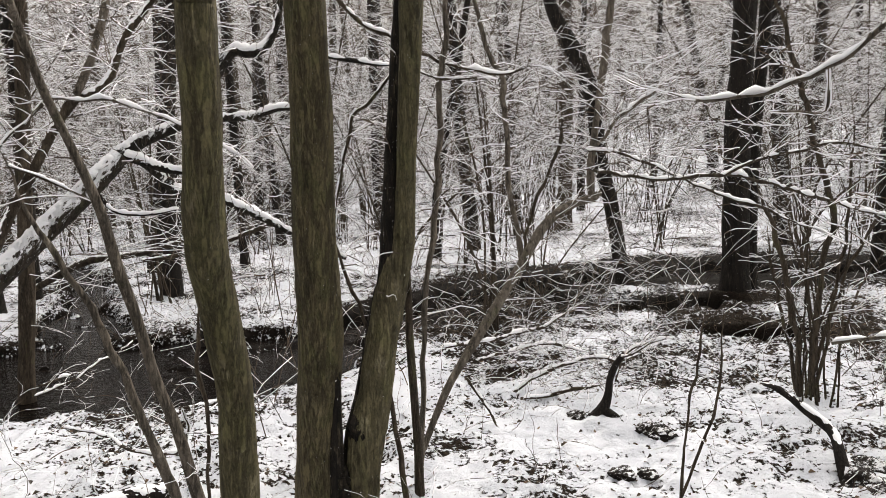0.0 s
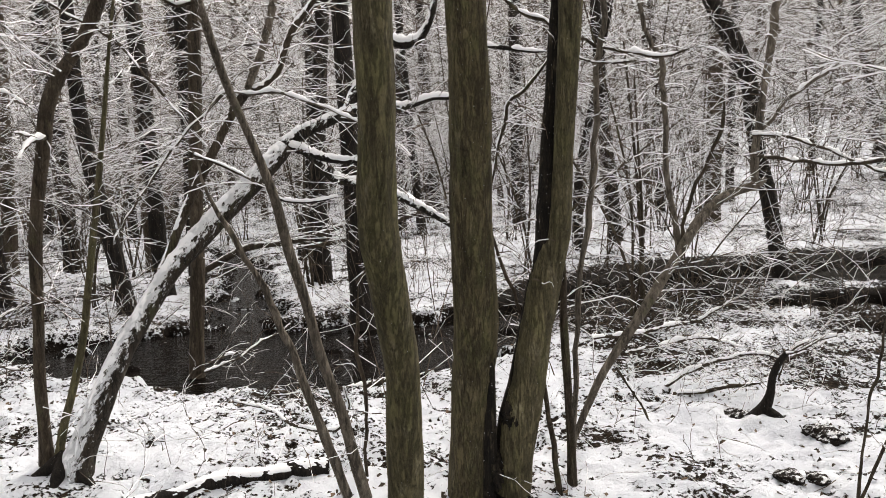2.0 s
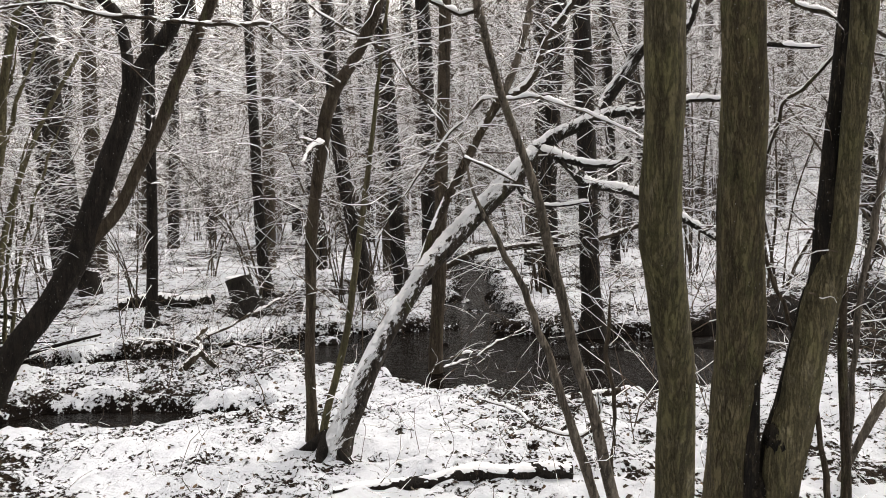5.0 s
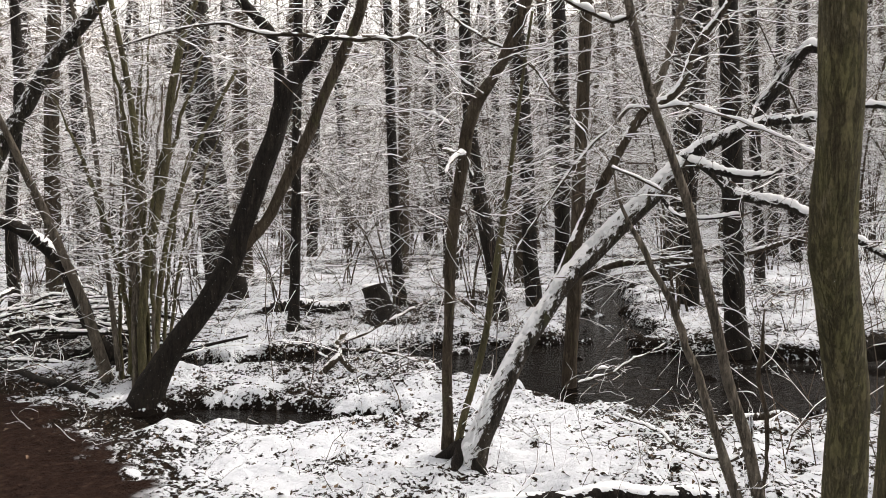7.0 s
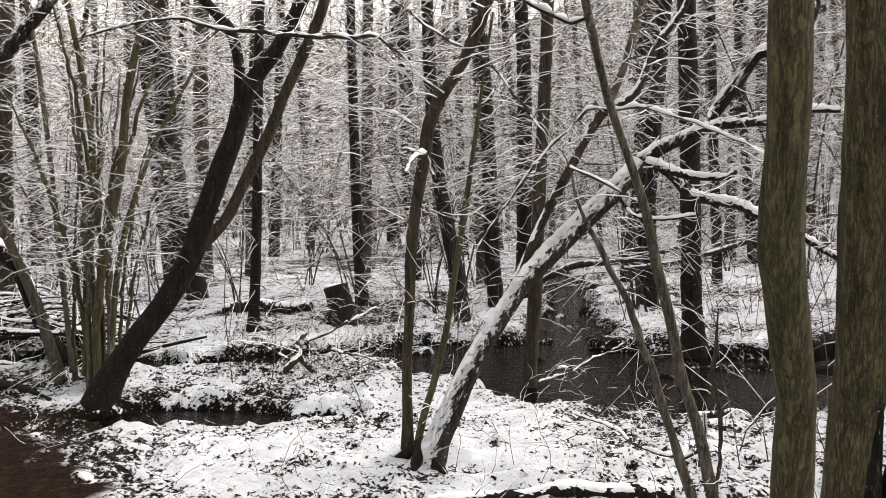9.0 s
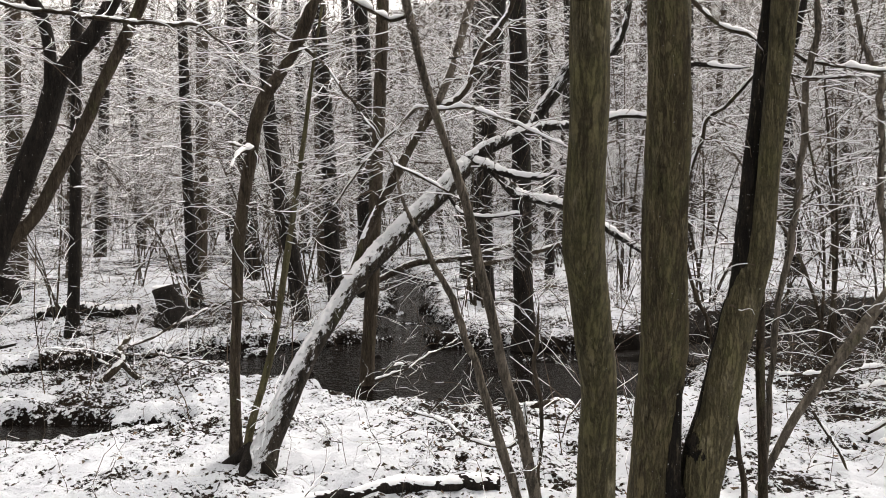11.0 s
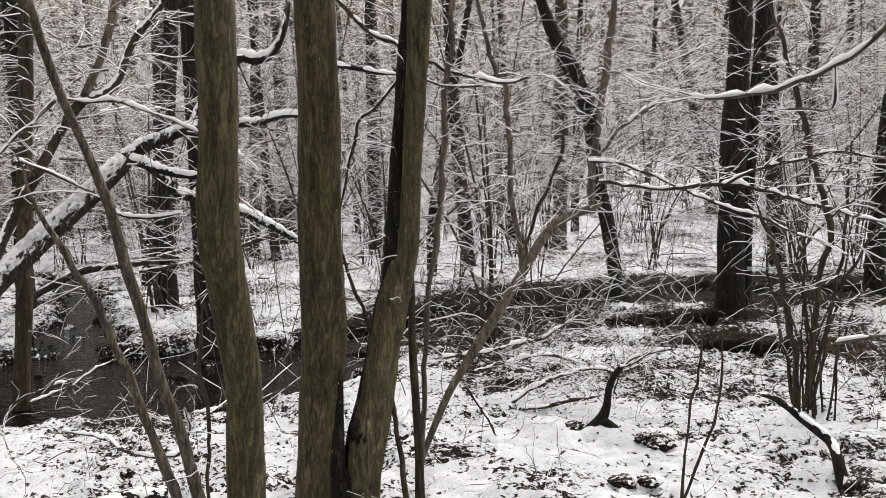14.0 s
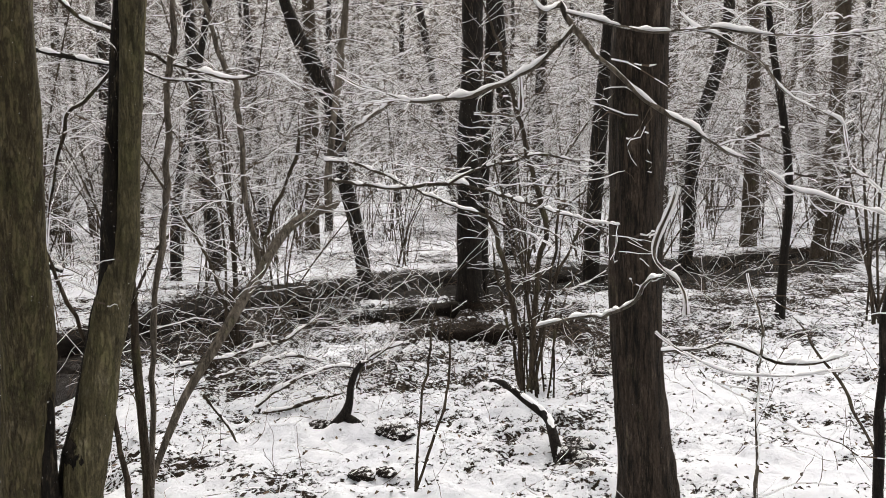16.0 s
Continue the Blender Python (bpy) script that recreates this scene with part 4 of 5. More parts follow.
# ---- trees along and behind the stream ----
POST = [(-3.77, 6.64, -0.26, 0.079), (-3.75, 6.66, 0.22, 0.068), (-3.71, 6.69, 0.83, 0.066), (-3.66, 6.73, 1.98, 0.063), (-3.62, 6.76, 2.79, 0.059), (-3.59, 6.78, 3.59, 0.059), (-3.58, 6.8, 4.06, 0.055)]
tree("alder_tree", "straight alder standing in the stream with a pale bared patch", [("trunk", onward(POST, 8), M_BROWN, 0)], [(onward(POST, 8), 26, 1.1, 0.007, 2, S, 0.3, 1)], seed=51)
BIG = [(3.87, 10.25, -0.02, 0.223), (3.87, 10.25, 0.31, 0.181), (3.88, 10.25, 1.12, 0.171), (3.9, 10.24, 2.33, 0.16), (3.97, 10.22, 3.51, 0.147), (3.98, 10.21, 4.29, 0.146), (4.02, 10.2, 5.21, 0.134)]
tree("oak_tree", "thick dark trunk standing on the far bank with ivy twigs", [("trunk", onward(BIG, 9), M_DARK, 0), ("trunk", onward([(4.16, 10.46, 0.02, 0.09), (4.17, 10.49, 1.1, 0.09), (4.24, 10.48, 2.34, 0.083), (4.34, 10.46, 3.56, 0.083), (4.38, 10.47, 4.37, 0.077), (4.44, 10.46, 5.17, 0.07)], 8), M_DARK, 0)], [(onward(BIG, 9), 30, 1.9, 0.0055, 2, 0.0065, 0.16, 1)], seed=52, fine=False)
FT = [(2.65, 11.18, -0.1, 0.164), (2.56, 11.21, 0.28, 0.113), (2.44, 11.24, 1.14, 0.106), (2.27, 11.29, 1.98, 0.106), (2.19, 11.31, 2.78, 0.114), (1.97, 11.36, 3.4, 0.123), (1.73, 11.4, 3.88, 0.104), (1.53, 11.44, 4.45, 0.079), (1.38, 11.46, 5.08, 0.066)]
tree("crooked_tree", "dark crooked tree bent over the far stream bank", [("trunk", onward(FT, 6), M_DARK, 0)], [(onward(FT, 6), 28, 1.9, 0.005, 2, 0.0065, 0.22, 1)], seed=53, fine=False)
MID = [[(-2.77, 8.89, -0.09, 0.19), (-2.78, 8.9, 0.13, 0.134), (-2.81, 8.91, 0.84, 0.113), (-2.82, 8.93, 1.99, 0.112), (-2.85, 8.94, 3.13, 0.107), (-2.87, 8.95, 3.89, 0.101), (-2.88, 8.96, 4.64, 0.091)], [(0.63, 17.43, 0.05, 0.165), (0.56, 17.45, 0.98, 0.155), (0.39, 17.48, 3.19, 0.136), (0.32, 17.5, 4.63, 0.117), (0.26, 17.52, 5.82, 0.107), (0.18, 17.54, 6.76, 0.089)], [(6.65, 11.72, -0.21, 0.16), (6.68, 11.7, 0.68, 0.138), (6.79, 11.64, 2.42, 0.129), (6.95, 11.55, 4.21, 0.12), (7.01, 11.51, 5.32, 0.105)], [(9.8, 13.38, -0.02, 0.147), (9.86, 13.33, 1.03, 0.129), (9.96, 13.26, 2.64, 0.128), (10.19, 13.09, 3.53, 0.126), (10.41, 12.91, 4.62, 0.117), (10.46, 12.87, 5.61, 0.099)], [(14.21, 14.35, -0.14, 0.198), (14.34, 14.22, 1.26, 0.177), (14.45, 14.11, 3.22, 0.17), (14.53, 14.03, 5.27, 0.163), (14.56, 14, 6.53, 0.143)], [(6.73, 7.31, -0.04, 0.06), (6.76, 7.28, 0.79, 0.05), (6.79, 7.24, 1.52, 0.044), (6.73, 7.27, 2.32, 0.042), (6.62, 7.37, 3.37, 0.037), (6.57, 7.39, 4.08, 0.029)], [(-8.19, 7.16, 0.03, 0.098), (-8.17, 7.17, 0.34, 0.075), (-8.12, 7.21, 1.43, 0.068), (-8.06, 7.25, 2.95, 0.062), (-8, 7.29, 4.46, 0.062), (-7.96, 7.31, 5.12, 0.056)], [(-12.04, 9.34, 0.23, 0.193), (-12.17, 9.18, 1.04, 0.181), (-12.22, 9.11, 2.11, 0.191), (-12.29, 9.03, 3.06, 0.19), (-12.32, 8.99, 4.51, 0.162), (-12.35, 8.95, 5.54, 0.146), (-12.4, 8.89, 6.45, 0.124)],
       [(-6.41, 10.74, -0.02, 0.148), (-6.46, 10.71, 0.75, 0.124), (-6.48, 10.7, 1.93, 0.12), (-6.54, 10.67, 3.54, 0.113), (-6.61, 10.63, 4.87, 0.106), (-6.66, 10.6, 5.57, 0.099)], [(-6.47, 11.84, 0.08, 0.145), (-6.47, 11.84, 0.96, 0.13), (-6.44, 11.86, 2.7, 0.129), (-6.44, 11.86, 4.14, 0.121), (-6.47, 11.84, 5.08, 0.113), (-6.48, 11.84, 5.93, 0.106)], [(-6.23, 9.4, 0.01, 0.128), (-6.32, 9.35, 0.77, 0.109), (-6.44, 9.29, 1.51, 0.103), (-6.55, 9.22, 2.5, 0.097), (-6.6, 9.2, 3.63, 0.09), (-6.62, 9.2, 4.59, 0.084), (-6.63, 9.2, 5.23, 0.078)], [(-8.31, 9.7, -0.01, 0.11), (-8.38, 9.67, 0.69, 0.09), (-8.41, 9.67, 1.99, 0.082), (-8.43, 9.68, 3.64, 0.075), (-8.44, 9.69, 5, 0.068), (-8.46, 9.71, 5.73, 0.061)], [(-10.21, 13.78, 0.82, 0.158), (-10.26, 13.74, 2.44, 0.152), (-10.28, 13.72, 4.66, 0.146), (-10.33, 13.69, 6.12, 0.136), (-10.34, 13.68, 6.96, 0.127)], [(-6.74, 18.87, -0.06, 0.312), (-6.76, 18.86, 0.72, 0.27), (-6.73, 18.87, 2.39, 0.237), (-6.67, 18.89, 4.46, 0.215), (-6.61, 18.91, 6.5, 0.203)], [(-4.09, 15.47, 0.79, 0.096), (-4.14, 15.46, 2.2, 0.088), (-4.18, 15.45, 4.12, 0.079), (-4.2, 15.44, 5.4, 0.079)], [(-11.28, 4.94, 1.36, 0.074), (-11.24, 5.01, 2.29, 0.069), (-11.2, 5.11, 3.21, 0.066), (-11.19, 5.12, 4.13, 0.063), (-11.2, 5.1, 4.96, 0.057)], [(-4.24, 11.71, 0.61, 0.149), (-4.24, 11.71, 1.62, 0.135), (-4.15, 11.74, 2.78, 0.12), (-4, 11.79, 4.54, 0.105)], [(-5.81, 15.34, 0.29, 0.185), (-5.72, 15.38, 1.14, 0.151), (-5.55, 15.44, 2.59, 0.125), (-5.37, 15.51, 4.25, 0.108), (-5.26, 15.54, 5.35, 0.099)], [(-0.2, 15.64, 0.09, 0.106), (-0.17, 15.64, 1.08, 0.097), (-0.07, 15.64, 1.84, 0.089), (0.11, 15.64, 2.7, 0.072)]]
for k, p in enumerate(MID):
    p = onward(p, 9, 0.5, 0.8)
    x, y = p[0][:2]
    if p[0][2] > z_at(x, y):
        p = [(x, y, z_at(x, y) - 0.1, p[0][3] * 1.15)] + p
    tree("woodland_tree", "dark bare woodland tree with snow-dusted branches", [("trunk", p, M_BROWN if k == 4 else M_DARK, 0)], [(p, 42, 2.2, 0.0042, 2, 0.0052, 0.2, 1)], group="trees behind the stream", seed=60 + k, fine=False)

# ---- the trunk by the path and the boughs that hang from it ----
RT = [(2.31, 3.38, -0.03, 0.162), (2.3, 3.38, 0.17, 0.142), (2.28, 3.39, 0.47, 0.134), (2.26, 3.4, 0.84, 0.128), (2.26, 3.4, 1.37, 0.136), (2.27, 3.39, 2.01, 0.139), (2.29, 3.38, 2.57, 0.14), (2.3, 3.37, 2.93, 0.133)]
F1 = [(2.32, 3.38, 3.7, 0.0195), (1.7, 2.7, 3.25, 0.019)] + [(1.03, 2.02, 2.24, 0.016), (1.1, 1.99, 2.17, 0.016), (1.14, 1.97, 2.1, 0.016), (1.2, 1.93, 2.02, 0.014), (1.28, 1.88, 1.92, 0.014), (1.35, 1.84, 1.85, 0.015), (1.41, 1.8, 1.8, 0.014), (1.51, 1.78, 1.73, 0.012), (1.6, 1.77, 1.69, 0.011), (1.71, 1.75, 1.62, 0.012), (1.8, 1.73, 1.6, 0.0099), (1.96, 1.63, 1.54, 0.0089), (2.1, 1.55, 1.5, 0.0072)]
F2, F3, F9 = [(1.14, 1.96, 2.1, 0.012), (1.08, 2.03, 2.02, 0.012), (1.02, 2.08, 1.97, 0.012), (0.94, 2.15, 1.94, 0.013), (0.85, 2.21, 1.92, 0.012), (0.76, 2.29, 1.91, 0.011), (0.69, 2.36, 1.94, 0.0091), (0.61, 2.43, 1.98, 0.0074), (0.55, 2.49, 2.03, 0.0047)], [(1.12, 1.98, 2.14, 0.009), (1.25, 1.95, 2.11, 0.0083), (1.38, 1.92, 2.09, 0.0083), (1.54, 1.86, 2.09, 0.0083), (1.66, 1.82, 2.07, 0.0074), (1.81, 1.74, 2.05, 0.0065), (1.96, 1.64, 2.06, 0.0056), (2.06, 1.59, 2.07, 0.004)], [(2.33, 3.38, 3.1, 0.02)] + [(1.91, 2.55, 2.33, 0.011), (2.01, 2.47, 2.22, 0.012), (2.12, 2.38, 2.12, 0.011), (2.19, 2.32, 2, 0.0096), (2.28, 2.24, 1.91, 0.0095), (2.35, 2.17, 1.84, 0.0093), (2.38, 2.14, 1.7, 0.0083), (2.44, 2.06, 1.57, 0.0071)]
FG = [F1, F2, F3, [(1.02, 2.08, 1.97, 0.0076), (1.02, 2.1, 1.86, 0.0069), (0.97, 2.14, 1.86, 0.0069), (0.91, 2.18, 1.87, 0.0052)], F9, [(1.21, 1.57, 1.63, 0.0042), (1.19, 1.58, 1.56, 0.0057), (1.16, 1.6, 1.49, 0.0071), (1.17, 1.6, 1.44, 0.0078), (1.21, 1.57, 1.39, 0.0078), (1.23, 1.56, 1.35, 0.0064), (1.23, 1.56, 1.3, 0.0042)], [(1.33, 2.65, 1.09, 0.013), (1.37, 2.44, 1.15, 0.01), (1.37, 2.23, 1.2, 0.011), (1.35, 2.03, 1.25, 0.0098), (1.3, 1.85, 1.35, 0.0098), (1.24, 1.67, 1.4, 0.0075)], [(1.5, 2.1, 1.15, 0.0039), (1.63, 2.07, 1.06, 0.0053), (1.76, 2.03, 1, 0.0053), (1.92, 1.95, 1, 0.0052), (2.08, 1.87, 1.02, 0.0032)]]
tree("alder_tree", "straight brown trunk with low snow-laden boughs", [("trunk", onward(RT, 8), M_RIDGED, 0)] + [("bough", p, M_GREY, 0.011) for p in FG],
     [(p, n, l, 0.0022, 1, 0.005, 0.25, 1) for p, n, l in zip(FG, (12, 10, 9, 2, 9, 1, 3, 4), (0.15, 0.14, 0.15, 0.1, 0.12, 0.06, 0.1, 0.15))], seed=91, wrap=86, wind=(0, -0.5, 1))

# ---- the bush, stumps, roots and saplings on the near bank ----
BS = [[(2.53, 5.47, 0.03, 0.024), (2.5, 5.47, 0.45, 0.0232), (2.41, 5.49, 0.99, 0.0216), (2.29, 5.52, 1.42, 0.0184), (2.21, 5.54, 1.66, 0.0128)], [(2.57, 5.39, 0.05, 0.024), (2.59, 5.36, 0.55, 0.0208), (2.62, 5.34, 0.99, 0.0208), (2.67, 5.3, 1.34, 0.0224), (2.57, 5.33, 1.78, 0.0208), (2.47, 5.36, 2.25, 0.0192), (2.36, 5.4, 2.68, 0.0176), (2.26, 5.43, 2.97, 0.0152), (2.14, 5.46, 3.31, 0.0128)], [(2.54, 5.4, 0.05, 0.016), (2.66, 5.4, 0.45, 0.0136), (2.8, 5.39, 0.89, 0.0104), (2.96, 5.36, 1.24, 0.0096), (3.14, 5.31, 1.64, 0.008)], [(2.53, 5.52, 0.02, 0.016), (2.5, 5.6, 0.42, 0.0136), (2.43, 5.7, 0.88, 0.0128), (2.42, 5.78, 1.24, 0.0112)], [(2.59, 5.38, 0.05, 0.0136), (2.66, 5.29, 0.64, 0.012), (2.72, 5.2, 1.35, 0.0104), (2.72, 5.15, 1.98, 0.0088), (2.68, 5.11, 2.19, 0.0075)]]
bs_rng = random.Random(4)
for k in range(10):
    bx, by = 2.62 + bs_rng.gauss(0, 0.1), 5.5 + bs_rng.gauss(0, 0.1)
    top = (bx + bs_rng.gauss(0, 0.5), by + bs_rng.gauss(0, 0.4), bs_rng.uniform(1.2, 2.8))
    br = bs_rng.uniform(0.006, 0.011)
    BS.append([(bx, by, -0.05, br * 1.2), (bx * 0.8 + top[0] * 0.2, by * 0.8 + top[1] * 0.2, top[2] * 0.4, br), (*top, br * 0.4)])
tree("hazel_bush", "hazel bush of thin brown rods on the bank", [("rod", p, M_BROWN, 0) for p in BS], [(p, 7, 0.32, 0.0035, 1, S, 0.25, 1) for p in BS], "shrub", seed=95)
tree("broken_stump", "short broken root stub with a snowy twig", [("stub", [(1.02, 5.3, -0.04, 0.073), (1.05, 5.3, 0.02, 0.049), (1.08, 5.29, 0.09, 0.034), (1.1, 5.29, 0.17, 0.026), (1.11, 5.29, 0.26, 0.024), (1.15, 5.28, 0.36, 0.022), (1.21, 5.27, 0.44, 0.016)], M_DARK, 0), ("root", [(1.07, 5.28, 0.03, 0.035), (1.13, 5.21, 0.0, 0.03), (1.18, 5.14, -0.05, 0.02)], M_DARK, 0), ("twig", [(1.18, 5.22, 0.43, 0.012), (1.27, 5.15, 0.49, 0.012), (1.39, 5.07, 0.59, 0.0079)], M_BROWN, 0.01)], [([(1.18, 5.22, 0.43, 0.012), (1.27, 5.15, 0.49, 0.012), (1.39, 5.07, 0.59, 0.0079)], 6, 0.3, 0.003, 1, S, 0.1, 1)], "stump", seed=96)
ROOT = [(1.98, 4.77, 0.33, 0.012), (2.02, 4.65, 0.33, 0.02), (2.11, 4.5, 0.25, 0.027), (2.19, 4.35, 0.17, 0.031), (2.18, 4.24, 0.1, 0.032), (2.17, 4.13, -0.05, 0.036)]
tree("dead_root", "bent dead root reaching out of the snow", [("root", ROOT, M_DARK, 0.006)], (), "root", seed=97)
SA, SB = [(1.16, 3.84, 0.01, 0.0083), (1.19, 3.87, 0.22, 0.0074), (1.23, 3.89, 0.52, 0.0065), (1.29, 3.92, 0.82, 0.0056), (1.34, 3.94, 1.07, 0.0037)], [(1.16, 3.84, 0.01, 0.0073), (1.27, 3.87, 0.24, 0.0074), (1.37, 3.9, 0.49, 0.0066), (1.42, 3.95, 0.81, 0.0057), (1.45, 4.01, 0.99, 0.0038)]
tree("sapling", "two thin bare saplings in open snow", [("stem", SA, M_BROWN, 0), ("stem", SB, M_BROWN, 0)], [(SA, 5, 0.2, 0.002, 0, 0.004, 0.3, 1), (SB, 5, 0.2, 0.002, 0, 0.004, 0.3, 1)], "sapling", seed=98)
RS1, RS2, RS3 = [(2.14, 2.36, 0.32, 0.014), (2.15, 2.38, 0.57, 0.012), (2.17, 2.39, 0.84, 0.012), (2.19, 2.4, 1.09, 0.011), (2.18, 2.44, 1.2, 0.01), (2.17, 2.47, 1.28, 0.0091)], [(2.59, 2.2, 0.34, 0.022), (2.63, 2.24, 0.6, 0.02), (2.67, 2.26, 0.91, 0.017), (2.72, 2.28, 1.22, 0.016), (2.77, 2.3, 1.68, 0.014)], [(2.66, 2.28, 0.53, 0.0069), (2.76, 2.52, 0.68, 0.0074), (2.82, 2.78, 0.87, 0.0067), (2.91, 3.02, 0.96, 0.0057)]
tree("sapling", "thin sapling with a snow-capped broken tip", [("stem", RS1, M_GREY, 0.006)], [(RS1, 5, 0.4, 0.0025, 1, S, 0.05, 0.6)], "sapling", seed=99)
tree("sapling", "dark sapling stem with a slanting side shoot", [("stem", onward(RS2, 2), M_DARK, 0), ("shoot", RS3, M_BROWN, 0)], [(RS2, 7, 0.4, 0.0025, 1, S, 0.05, 0.6)], "sapling", seed=100)
F10 = [(1.97, 2.75, 0.92, 0.0098), (2.09, 2.61, 0.95, 0.0095), (2.15, 2.51, 0.98, 0.012), (2.24, 2.38, 0.93, 0.012), (2.32, 2.26, 0.94, 0.013), (2.37, 2.15, 0.99, 0.0095)]
tree("fallen_branch", "fallen branch under a thick line of snow", [("branch", F10, M_BROWN, 0.012)], [(F10, 5, 0.35, 0.003, 1, S, 0.1, 1)], "branch", seed=101)


LOG = [(x, y, z_at(x, y) + r * 0.35, r) for x, y, z, r in [(-2.77, 3.4, 0.02, 0.022), (-2.54, 3.58, 0.04, 0.035), (-2.32, 3.72, 0.05, 0.045), (-2.12, 3.83, 0.05, 0.055), (-1.91, 3.96, 0.03, 0.049), (-1.76, 4.06, 0.02, 0.056), (-1.61, 4.14, 0.03, 0.059)]]
tree("fallen_log", "rotten dark log half sunk in snow", [("trunk", LOG, M_DARK, 0.008)], [(LOG, 6, 0.5, 0.004, 1, S, 0.0, 1)], "log", seed=102)
FB = [[(-5.89, 5.29, -0.07, 0.03), (-5.83, 5.41, 0.06, 0.033), (-5.78, 5.54, 0.17, 0.033), (-5.84, 5.55, 0.27, 0.03), (-5.8, 5.66, 0.38, 0.02)], [(-5.81, 5.58, 0.14, 0.033), (-5.6, 5.53, 0.03, 0.031), (-5.28, 5.58, -0.06, 0.025)],
      [(-5.87, 5.59, 0.25, 0.026), (-5.75, 5.88, 0.34, 0.024), (-5.56, 6.22, 0.49, 0.02), (-5.33, 6.57, 0.66, 0.014)], [(-5.83, 5.63, 0.21, 0.022), (-5.33, 5.74, 0.2, 0.018), (-4.8, 5.84, 0.09, 0.012)], [(-5.84, 5.48, 0.11, 0.024), (-6.19, 5.48, 0.22, 0.02), (-6.61, 5.4, 0.27, 0.013)]]
EDGE_LOG = [(x, y, z_at(x, y) + r * 0.5, r) for x, y, r in [(-9.3, 3.82, 0.02), (-8.7, 3.78, 0.035), (-8.1, 3.68, 0.04), (-7.6, 3.7, 0.035), (-7.15, 3.72, 0.02)]]
tree("fallen_branch", "dark fallen branch along the path edge", [("branch", EDGE_LOG, M_DARK, 0)], (), "branch", seed=104)
tree("fallen_branch", "white forked fallen branch lying across the ditch", [("branch", p, M_BROWN, 0.018) for p in FB], [(p, 12, 0.5, 0.005, 2, 0.003, 0.1, 1) for p in FB], "branch", seed=103)
for k, (p, n) in enumerate((([(-6.02, 10.72, 0.22, 0.036), (-5.26, 10.35, 0.56, 0.05), (-4.62, 9.89, 0.78, 0.047), (-3.77, 9.5, 0.89, 0.036), (-3.01, 9.03, 1.09, 0.026)], 18), ([(-4.08, 10.26, 0.72, 0.027), (-3.58, 10.25, 0.78, 0.034), (-3.07, 10.23, 0.91, 0.033), (-2.27, 10.23, 1.17, 0.028)], 14), ([(-3.45, 6.2, 0.02, 0.015), (-3.27, 6.42, 0.07, 0.016), (-3.04, 6.66, 0.21, 0.016), (-2.88, 6.87, 0.32, 0.013)], 5), ([(-3.47, 6.3, 0.08, 0.016), (-3.34, 6.46, 0.11, 0.016), (-3.22, 6.63, 0.12, 0.013)], 3), ([(-2.75, 5.79, -0.18, 0.032), (-2.52, 5.92, -0.17, 0.046), (-2.32, 6.03, -0.14, 0.036), (-2.13, 6.12, -0.12, 0.041), (-1.74, 6.26, -0.04, 0.026)], 4), ([(-2.43, 4.68, 0.23, 0.011), (-2.21, 4.55, 0.24, 0.014), (-2.03, 4.4, 0.26, 0.016), (-1.83, 4.25, 0.22, 0.016), (-1.59, 4.1, 0.25, 0.017), (-1.43, 3.93, 0.35, 0.016), (-1.34, 3.74, 0.52, 0.012), (-1.28, 3.54, 0.66, 0.009)], 7), ([(-0.05, 6.27, 0.3, 0.022), (0.46, 6.25, 0.38, 0.026), (0.86, 6.2, 0.5, 0.022), (1.08, 6.16, 0.66, 0.012)], 20), ([(0.2, 6.16, 0.2, 0.024), (0.66, 6.13, 0.33, 0.026), (1.09, 6.06, 0.28, 0.014)], 20), ([(0.42, 5.95, -0.06, 0.024), (0.67, 5.92, 0.12, 0.026), (0.99, 5.87, 0.26, 0.024), (1.33, 5.8, 0.27, 0.018), (1.58, 5.74, 0.4, 0.01)], 22), ([(0.52, 5.74, 0.0, 0.024), (1.04, 5.66, 0.09, 0.024), (1.17, 5.63, 0.14, 0.014)], 12), ([(0.1, 5.17, 0.33, 0.014), (0.22, 5.16, 0.14, 0.018), (0.33, 5.15, -0.05, 0.016)], 6), ([(1.17, 5.42, 0.2, 0.018), (1.27, 5.41, 0.41, 0.018), (1.57, 5.32, 0.53, 0.01)], 8))):
    tree("fallen_branch", "thin fallen branch lined with snow", [("branch", p, M_BROWN, 0.014)], [(p, n, 0.5, 0.004, 2, 0.0035, 0.05, 1)], "branch", "fallen branches on the banks", seed=110 + k)


